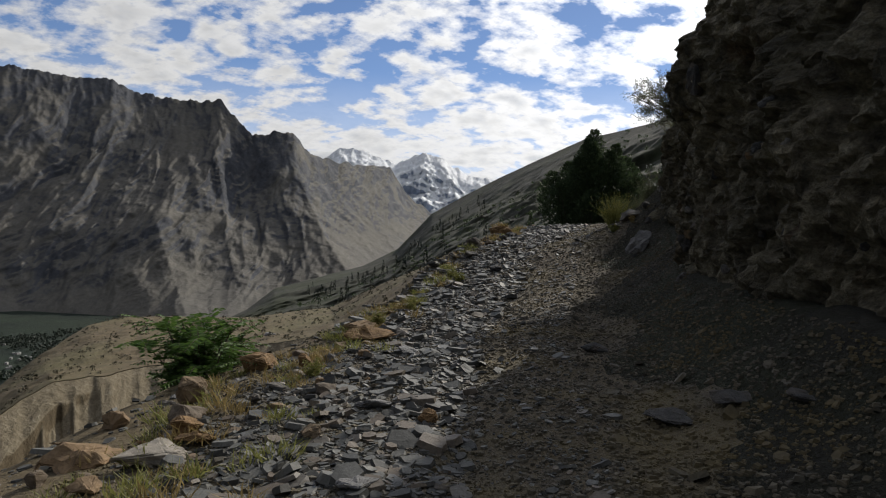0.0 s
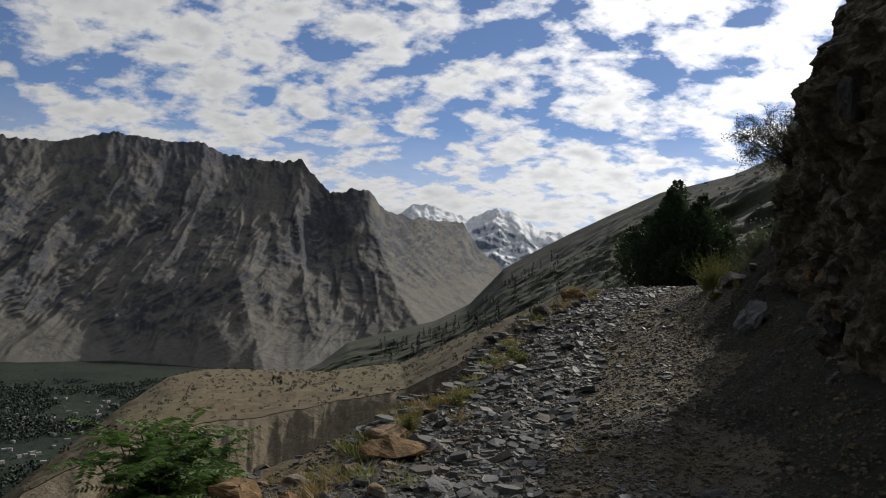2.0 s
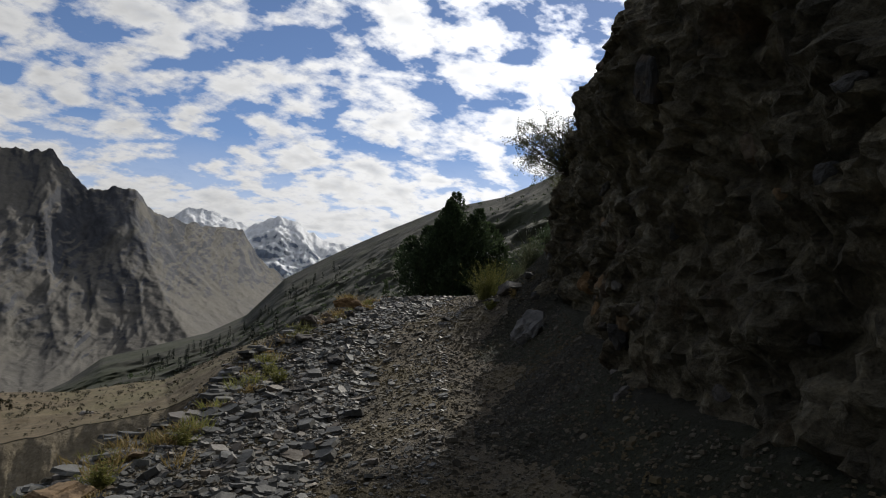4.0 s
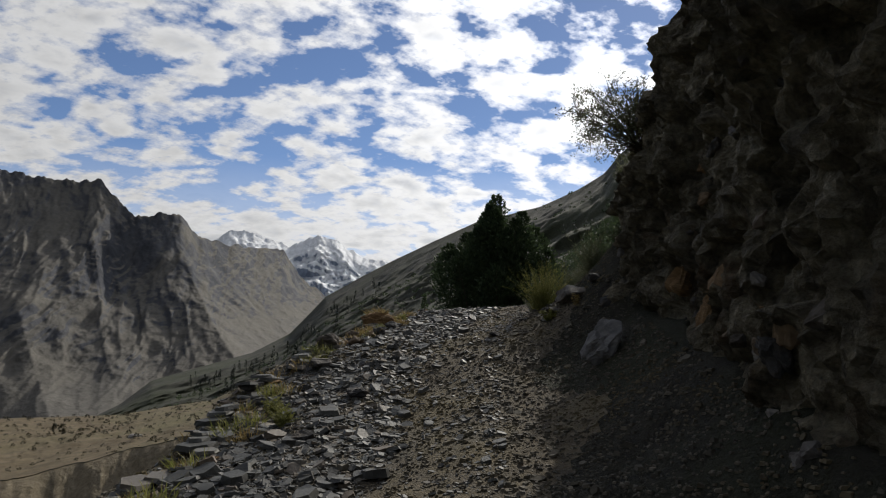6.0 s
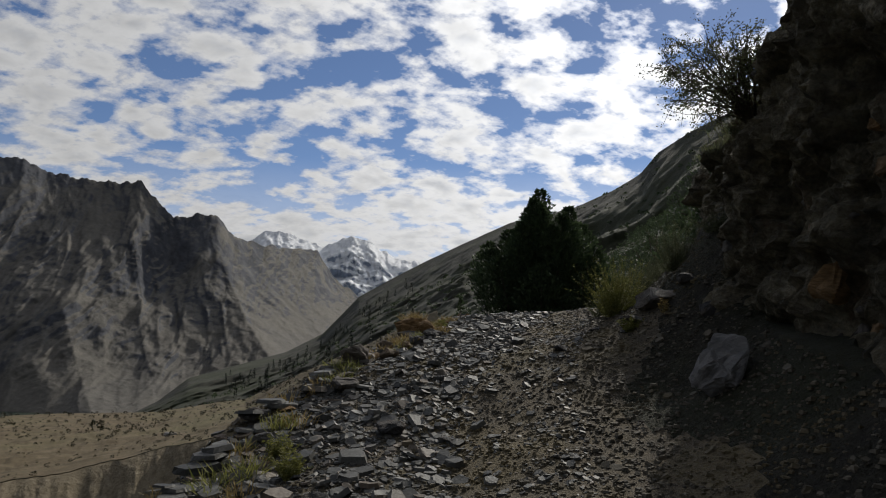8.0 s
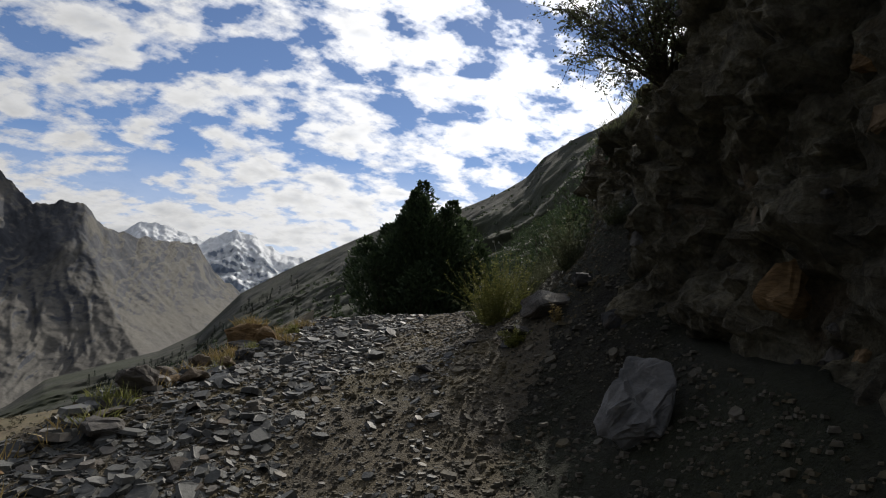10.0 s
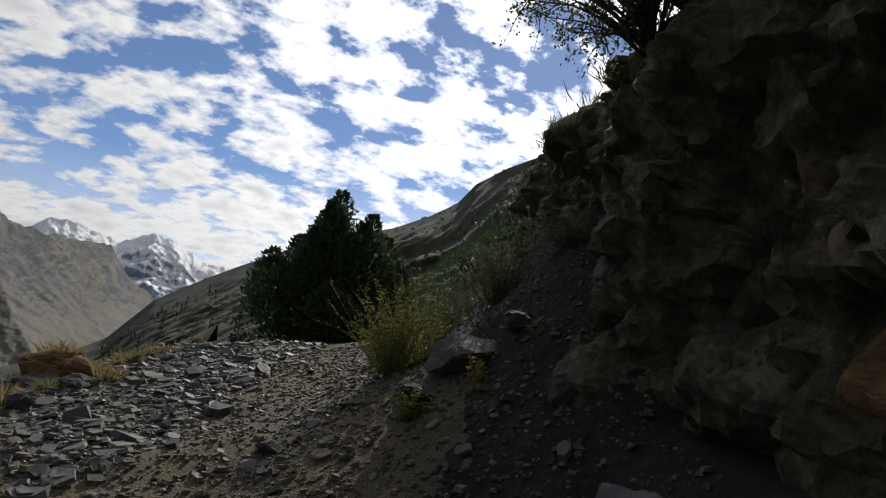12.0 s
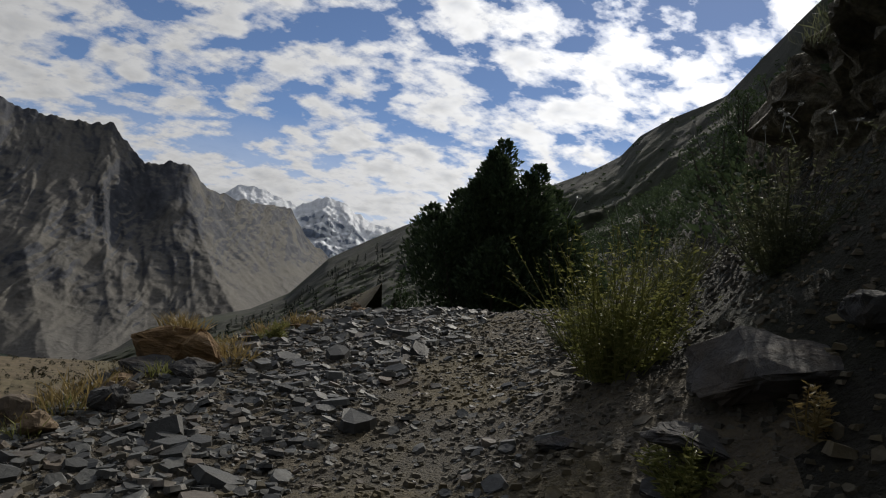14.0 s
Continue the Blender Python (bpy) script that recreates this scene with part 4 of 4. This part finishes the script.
def broad_tree():
    """The sparse broad-leaved tree that leans out from the cliff."""
    r = random.Random(19)
    tree = new("broadleaf_tree")
    root = Vector((5.95, 15.0, 4.75))
    tree.location = root
    tagged(tree, "sparse olive-leaved small tree leaning out from the cliff top", "tree")
    trunk = bmesh.new()
    stem = wander((0.1, 0.05, -0.35), (-0.85, -0.25, 0.5), 0.75, 5, r, 0.08)
    tube(trunk, stem, 0.05, 0.035, 7)
    part("trunk", trunk, BARK, tree)
    centre = Vector((5.0, 14.6, 5.22)) - root
    places, ways, sizes = [], [], []
    for i in range(66):
        twigs = bmesh.new()
        base = stem[r.randrange(3, 6)]
        v = Vector((r.gauss(0, 1), r.gauss(0, 1), r.gauss(0.1, 0.9))).normalized() * r.uniform(0.55, 1.0)
        tip = centre + Vector((v.x * 0.72, v.y * 0.72, v.z * 0.62))
        mid = base.lerp(tip, 0.5) + Vector((r.gauss(0, 0.08), r.gauss(0, 0.08), r.gauss(0.04, 0.08)))
        limb = [base, base.lerp(mid, 0.6) + Vector((0, 0, 0.03)), mid, mid.lerp(tip, 0.55) + Vector((r.gauss(0, 0.03), 0, r.gauss(0, 0.03))), tip]
        tube(twigs, limb, 0.011, 0.003, 4)
        for _ in range(5):
            s = mid.lerp(tip, r.random())
            sub = wander(s, v + Vector((r.gauss(0, 0.7), r.gauss(0, 0.7), r.gauss(0, 0.7))), r.uniform(0.15, 0.34), 3, r, 0.2)
            tube(twigs, sub, 0.005, 0.002, 3)
            for _ in range(26):
                q = sub[r.randrange(1, 4)]
                places.append(q + Vector((r.gauss(0, 0.03), r.gauss(0, 0.03), r.gauss(0, 0.03))))
                ways.append((r.gauss(0, 1), r.gauss(0, 1), r.gauss(-0.1, 0.8)))
                sizes.append(r.uniform(0.024, 0.045))
        part("branch", twigs, BARK, tree)
    leaf_cloud("crown", places, ways, sizes, DRYLEAF, tree, width=0.55, seed=4)


broad_tree()


def pinnate_shrub():
    """The leafy shrub on the outer edge, with long feathered leaves."""
    r = random.Random(31)
    x, y = -3.0, 8.2
    shrub = new("shrub")
    shrub.location = (x, y, ground_z(x, y))
    tagged(shrub, "bushy green shrub with long feathered leaves on the track's edge", "shrub")
    stems = bmesh.new()
    places, ways, sizes = [], [], []
    for i in range(34):
        a = r.uniform(0, 2 * math.pi)
        tilt = r.uniform(0.15, 0.75)
        stem = wander((r.gauss(0, 0.1), r.gauss(0, 0.1), -0.05), (math.cos(a) * tilt, math.sin(a) * tilt, 1), r.uniform(0.6, 1.1), 4, r, 0.08)
        tube(stems, stem, 0.014, 0.006, 5)
        for k in range(9):
            start = stem[r.randrange(1, 5)]
            b = r.uniform(0, 2 * math.pi)
            frond = wander(start, (math.cos(b), math.sin(b), r.uniform(0.1, 1.0)), r.uniform(0.38, 0.66), 8, r, 0.05, -0.09)
            tube(stems, frond, 0.004, 0.0015, 3)
            for j in range(1, 9):
                w = (frond[j] - frond[j - 1]).normalized()
                s = w.cross(Vector((0, 0, 1))).normalized()
                for hand in (-1, 1):
                    for half in (0.0, 0.5):
                        places.append(frond[j - 1].lerp(frond[j], half))
                        ways.append(s * hand + w * 0.35 + Vector((0, 0, -0.15 + r.gauss(0, 0.1))))
                        sizes.append(r.uniform(0.09, 0.14) * (1 - 0.04 * j))
    tagged(part("stalkwork", stems, BARK, shrub), kind="stuff")
    leaf_cloud("foliage", places, ways, sizes, LEAF, shrub, width=0.34, seed=6, bend=0.1)


pinnate_shrub()


def weed(x, y, height, spread, seed, label, stems=60, mat=None, heads=0, name="thistle"):
    r = random.Random(seed)
    plant = new(name)
    plant.location = (x, y, ground_z(x, y))
    tagged(plant, label, "plant")
    bm = bmesh.new()
    places, ways, sizes, tips = [], [], [], []
    for i in range(stems):
        a, q = r.uniform(0, 2 * math.pi), r.random()
        stalk = wander((0.3 * spread * q * math.cos(a), 0.3 * spread * q * math.sin(a), -0.03), (math.cos(a) * q * spread / height, math.sin(a) * q * spread / height, 1), height * r.uniform(0.4, 1.0), 5, r, 0.16)
        tube(bm, stalk, 0.004, 0.0018, 3)
        tips.append(stalk[-1])
        for j in range(26):
            f = r.random()
            k = min(int(f * 5), 4)
            places.append(stalk[k].lerp(stalk[k + 1], f * 5 - k))
            b = r.uniform(0, 2 * math.pi)
            ways.append((math.cos(b), math.sin(b), r.uniform(-0.2, 0.7)))
            sizes.append(r.uniform(0.025, 0.06) * (1.15 - 0.5 * f))
    tagged(part("stalkwork", bm, mat or WEED, plant), kind="stuff")
    leaf_cloud("foliage", places, ways, sizes, mat or WEED, plant, width=0.28, seed=seed)
    for i in range(heads):
        top = max(tips, key=lambda v: v.z)
        tips.remove(top)
        bm = bmesh.new()
        rise = top + Vector((r.gauss(0, 0.04), r.gauss(0, 0.04), r.uniform(0.03, 0.14)))
        tube(bm, [tuple(top), tuple(rise)], 0.0025, 0.002, 3)
        rad = r.uniform(0.012, 0.019)
        for _ in range(70):
            v = Vector((r.gauss(0, 1), r.gauss(0, 1), r.gauss(0, 1))).normalized()
            s = v.orthogonal().normalized() * rad * 0.22
            p = [bm.verts.new(rise + v * rad * 0.3 + s), bm.verts.new(rise + v * rad * 1.2), bm.verts.new(rise + v * rad * 0.3 - s)]
            bm.faces.new(p)
        part("flower_head", bm, HEAD, plant, "round pale spiny flower head")
    return plant


HEAD = material("pale_flower_heads", leaf_look((0.32, 0.32, 0.28), (0.5, 0.5, 0.46)))
weed(4.66, 16.85, 0.95, 0.6, 51, "tall yellow-green thistle clump beside the track", 190, WEED, 5)
weed(5.55, 16.7, 0.9, 0.5, 52, "grey-green thistle clump with round flower heads", 95, DRYLEAF, 9)
weed(4.33, 15.5, 0.24, 0.2, 53, "low yellow-green thistle beside the track", 45, WEED, 1)
weed(4.75, 15.4, 0.24, 0.16, 54, "dry leafy sprig growing beside a rock", 9, STRAW)


for wx, wy, wh, ws in ((5.35, 17.7, 0.6, 151), (6.0, 17.5, 0.5, 152), (5.9, 18.5, 0.65, 153), (5.2, 18.9, 0.55, 154), (6.5, 19.4, 0.6, 155), (5.8, 20.2, 0.6, 156), (5.75, 15.9, 0.35, 157), (7.2, 20.6, 0.7, 158)):
    weed(wx, wy, wh, 0.45, ws, "dry grey-green scrub clump on the shaded bank", 55, DRYLEAF, 2, "scrub_clump")


for wx, wy, wh, ws in ((0.5, 13.0, 0.3, 61), (0.35, 13.5, 0.24, 62), (-0.35, 10.6, 0.3, 63), (-0.8, 9.5, 0.34, 64), (-1.2, 6.6, 0.26, 65), (2.5, 20.6, 0.25, 66)):
    weed(wx, wy, wh, 0.18, ws, "yellow-green weed growing among edge stones", 34, WEED, 0, "weed")


def grass_tuft(x, y, height, blades, seed, mat, label):
    r = random.Random(seed)
    tuft = new("grass_tuft")
    tuft.location = (x, y, ground_z(x, y))
    tagged(tuft, label, "grass")
    p, w, s = [], [], []
    for _ in range(blades):
        a, q = r.uniform(0, 2 * math.pi), r.random() ** 0.7
        p.append((0.5 * height * q * math.cos(a), 0.5 * height * q * math.sin(a), -0.02))
        w.append((math.cos(a) * q * 0.9 + r.gauss(0, 0.25), math.sin(a) * q * 0.9 + r.gauss(0, 0.25), 1.0))
        s.append(height * r.uniform(0.5, 1.1))
    leaf_cloud("foliage", p, w, s, mat, tuft, width=0.05, seed=seed, bend=0.5)
    return tagged(tuft, group="grass along the track's edge")


def edge_grass():
    r = random.Random(77)
    for i in range(190):
        y = r.uniform(3.0, 22.0) if i < 110 else r.uniform(3.0, 11.0)
        x = left_x(y) + r.gauss(-0.15 if i < 110 else -0.3, 0.2) * shoulder(y)
        dry = r.random() < 0.55
        grass_tuft(x, y, r.uniform(0.09, 0.24), r.randrange(35, 80), 500 + i, STRAW if dry else WEED, "dry straw-coloured grass tuft between stones" if dry else "yellow-green grass tuft between stones")
    for i, (x, y) in enumerate([(1.9, 19.1), (2.15, 19.35), (1.75, 19.4), (2.0, 19.55), (2.3, 19.1)]):
        g = grass_tuft(x, y, 0.22, 90, 700 + i, STRAW, "dry orange-brown grass on a rock mound")
        top = drop(MOUND[0], x, y)
        g.location.z = top.z - 0.03 if top else g.location.z


edge_grass()


def cliff_top_grass():
    r = random.Random(5)
    for i in range(14):
        y = r.uniform(15.2, 18.3)
        h = float(np.interp(y, [13.2, 14.5, 15.5, 18.5], [9.9, 3.3, 2.85, 3.0])) - 0.1
        x = wall_x(y) + wall_lean(h, y) + 0.1
        g = grass_tuft(x, y, r.uniform(0.16, 0.28), 30, 800 + i, DRYLEAF, "dry grass hanging at the cliff's rim")
        g.location.z = road_z(y) + 0.15 + h


cliff_top_grass()


def scattered(name, spots, per, size, mat, label, category, seed, tall=1.0):
    """Far shrubs or trees, too many to count, as clumps of small leaves in one mesh."""
    r = random.Random(seed)
    p, w, s = [], [], []
    for q, k in spots:
        for _ in range(per):
            a, u = r.uniform(0, 2 * math.pi), r.random()
            rad = k * 0.5 * math.sqrt(r.random()) * (1 - 0.85 * u if tall > 1.5 else math.sqrt(max(1 - u * u, 0.05)))
            p.append((q[0] + rad * math.cos(a), q[1] + rad * math.sin(a), q[2] + u * k * tall))
            w.append((math.cos(a), math.sin(a), 0.8))
            s.append(size * k * r.uniform(0.6, 1.3))
    return leaf_cloud(name, p, w, s, mat, None, label, 0.7, seed, "stuff")


def far_plants():
    r = random.Random(91)
    top, hill = bpy.data.objects["bench"], bpy.data.objects["hillside"]
    spots = []
    while len(spots) < 1500:
        az, d = r.uniform(-48, 3), r.uniform(60, 315)
        q = drop(top, EYE0[0] + d * math.sin(radians(az)), EYE0[1] + d * math.cos(radians(az)))
        if q:
            spots.append((q - Vector((0, 0, 0.05)), 0.34 * math.exp(r.gauss(0.15, 0.55)) * (0.5 + d / 240)))
    tagged(scattered("bench_shrubs", spots, 46, 0.26, SCRUB, "small dark shrubs dotted over the dry terrace", "shrubs", 1, 0.7), category="shrubs")
    spots = []
    while len(spots) < 90:
        az, d = r.uniform(-12, 4), r.uniform(300, 640)
        q = drop(hill, EYE0[0] + d * math.sin(radians(az)), EYE0[1] + d * math.cos(radians(az)))
        if q and (az < 0 or r.random() < 0.6):
            spots.append((q, r.uniform(1.1, 2.4)))
    tagged(scattered("far_conifers", spots, 120, 0.36, WOODS, "slender dark conifers on the far slope", "trees", 2, 3.6), category="trees")
    spots = []
    while len(spots) < 900:
        az, d = r.uniform(-14, 45), r.uniform(60, 500)
        q = drop(hill, EYE0[0] + d * math.sin(radians(az)), EYE0[1] + d * math.cos(radians(az)))
        if q:
            spots.append((q, r.uniform(0.8, 2.2) * (0.5 + d / 500)))
    tagged(scattered("hill_scrub", spots, 30, 0.34, NEEDLE, "dark scrub dotted over the mountainside", "shrubs", 3, 0.6), category="shrubs")
    spots = []
    while len(spots) < 800:
        y = r.uniform(17.5, 52)
        x = wall_x(y) + r.uniform(-0.5, 16)
        spots.append(((x, y, ground_z(x, y)), r.uniform(0.3, 1.1)))
    tagged(scattered("bank_scrub", spots, 110, 0.11, NEEDLE, "low dark scrub on the bank above the track", "shrubs", 4, 0.8), category="shrubs")


far_plants()


def terrace_boulder():
    me = rock_mesh(random.Random(9), 0.6, 15, 0.05)
    me.materials.append(PALE)
    q = drop(bpy.data.objects["bench"], -42.5, 160.8)
    ob = new("boulder", me)
    ob.matrix_world = pose(q.x, q.y, q.z + 0.4, 0, 0, 20) @ Matrix.Diagonal((3.2, 2.4, 2.4, 1))
    tagged(ob, "pale boulder lying alone on the dry terrace", "boulder")


terrace_boulder()


def village():
    """Pale flat-roofed houses among the trees on the valley floor."""
    r = random.Random(15)
    verts, faces = [], []
    for _ in range(160):
        az, d = r.uniform(-48, -29), r.uniform(800, 1350)
        c = polar(az, 0, d)
        w, l, h, a = r.uniform(3, 5), r.uniform(4, 7), r.uniform(2.5, 3.5), r.uniform(0, 3)
        b = len(verts)
        for z in (-191.0, -190.0 + h):
            for sx, sy in ((-1, -1), (1, -1), (1, 1), (-1, 1)):
                verts.append((c.x + sx * w / 2 * math.cos(a) - sy * l / 2 * math.sin(a), c.y + sx * w / 2 * math.sin(a) + sy * l / 2 * math.cos(a), z))
        faces += [(b + 4, b + 5, b + 6, b + 7)] + [(b + i, b + (i + 1) % 4, b + 4 + (i + 1) % 4, b + 4 + i) for i in range(4)]
    tagged(mesh_object("far_village", verts, faces, PALE, False), "tiny pale houses scattered over the far valley floor", "houses", kind="stuff")
    spots = []
    for _ in range(5200):
        c = polar(r.uniform(-50, -26), 0, r.uniform(560, 1500))
        if fbm(c.x * 0.008, c.y * 0.008, 2.0, 4) > -0.12:
            spots.append(((c.x, c.y, -190.0), r.uniform(4, 10)))
    tagged(scattered("valley_trees", spots, 16, 0.42, WOODS, "dark green woods covering the far valley floor", "trees", 9, 0.9), category="trees")


village()


# pieces of the track and of the cliff
def cliff_boulders():
    r = random.Random(61)
    spots = [(12.95, 1.2, 0.62), (11.6, 1.0, 0.6), (12.2, 2.6, 0.3), (9.5, 1.05, 0.4), (9.0, 1.35, 0.35), (12.9, 0.7, 0.3)]
    spots += [(r.uniform(4.5, 15.5), r.uniform(0.1, 3.4), 0.12 * math.exp(r.gauss(0.4, 0.45))) for _ in range(75)]
    for i, (y, h, size) in enumerate(spots):
        top = road_z(y) + 0.2 + h
        hit, place, out, _ = CLIFF_FACE.ray_cast(Vector((-1.0, y, top)), Vector((1, 0, 0)))
        if not hit:
            continue
        ob = new("boulder", RUSTY[1 + i] if i < 3 else r.choice(ROUGH_TAN + ROUGH_GREY))
        ob.matrix_world = Matrix.Translation(place + Vector((0.08 * size, 0, 0))) @ pose(0, 0, 0, r.uniform(0, 360), r.uniform(0, 360), r.uniform(0, 360)) @ Matrix.Diagonal((size, size, size, 1))
        ob.parent = CLIFF_FACE


cliff_boulders()


def loose_slates():
    r = random.Random(13)
    meshes = []
    for v, f in FLAKES:
        me = bpy.data.meshes.new("slate")
        me.from_pydata(v.tolist(), [], f)
        me.materials.append(SLATE)
        meshes.append(me)
    # courses of slabs piled along the outer edge
    for i in range(30):
        y = 9.5 + 7.5 * i / 29 + r.uniform(-0.1, 0.1)
        x = left_x(y) - shoulder(y) * r.uniform(0.15, 0.75)
        z = ground_z(x, y) - 0.02
        for j in range(r.choice((3, 4, 5))):
            size, thick = r.uniform(0.22, 0.46), r.uniform(0.28, 0.6)
            ob = new("slate", r.choice(meshes))
            z += 0.1 * size * thick
            ob.matrix_world = pose(x + r.gauss(0, 0.08), y + r.gauss(0, 0.10), z, r.gauss(0, 6), r.gauss(0, 6), r.uniform(0, 360)) @ Matrix.Diagonal((size, size, size * thick, 1))
            ob.parent = GROUND
            z += 0.1 * size * thick
    for x, y, size, thick in PICKED:
        ob = new("slate", r.choice(meshes))
        ob.matrix_world = seat(x, y, size, r, 0.7, 9.0, thick)
        ob.parent = GROUND


loose_slates()
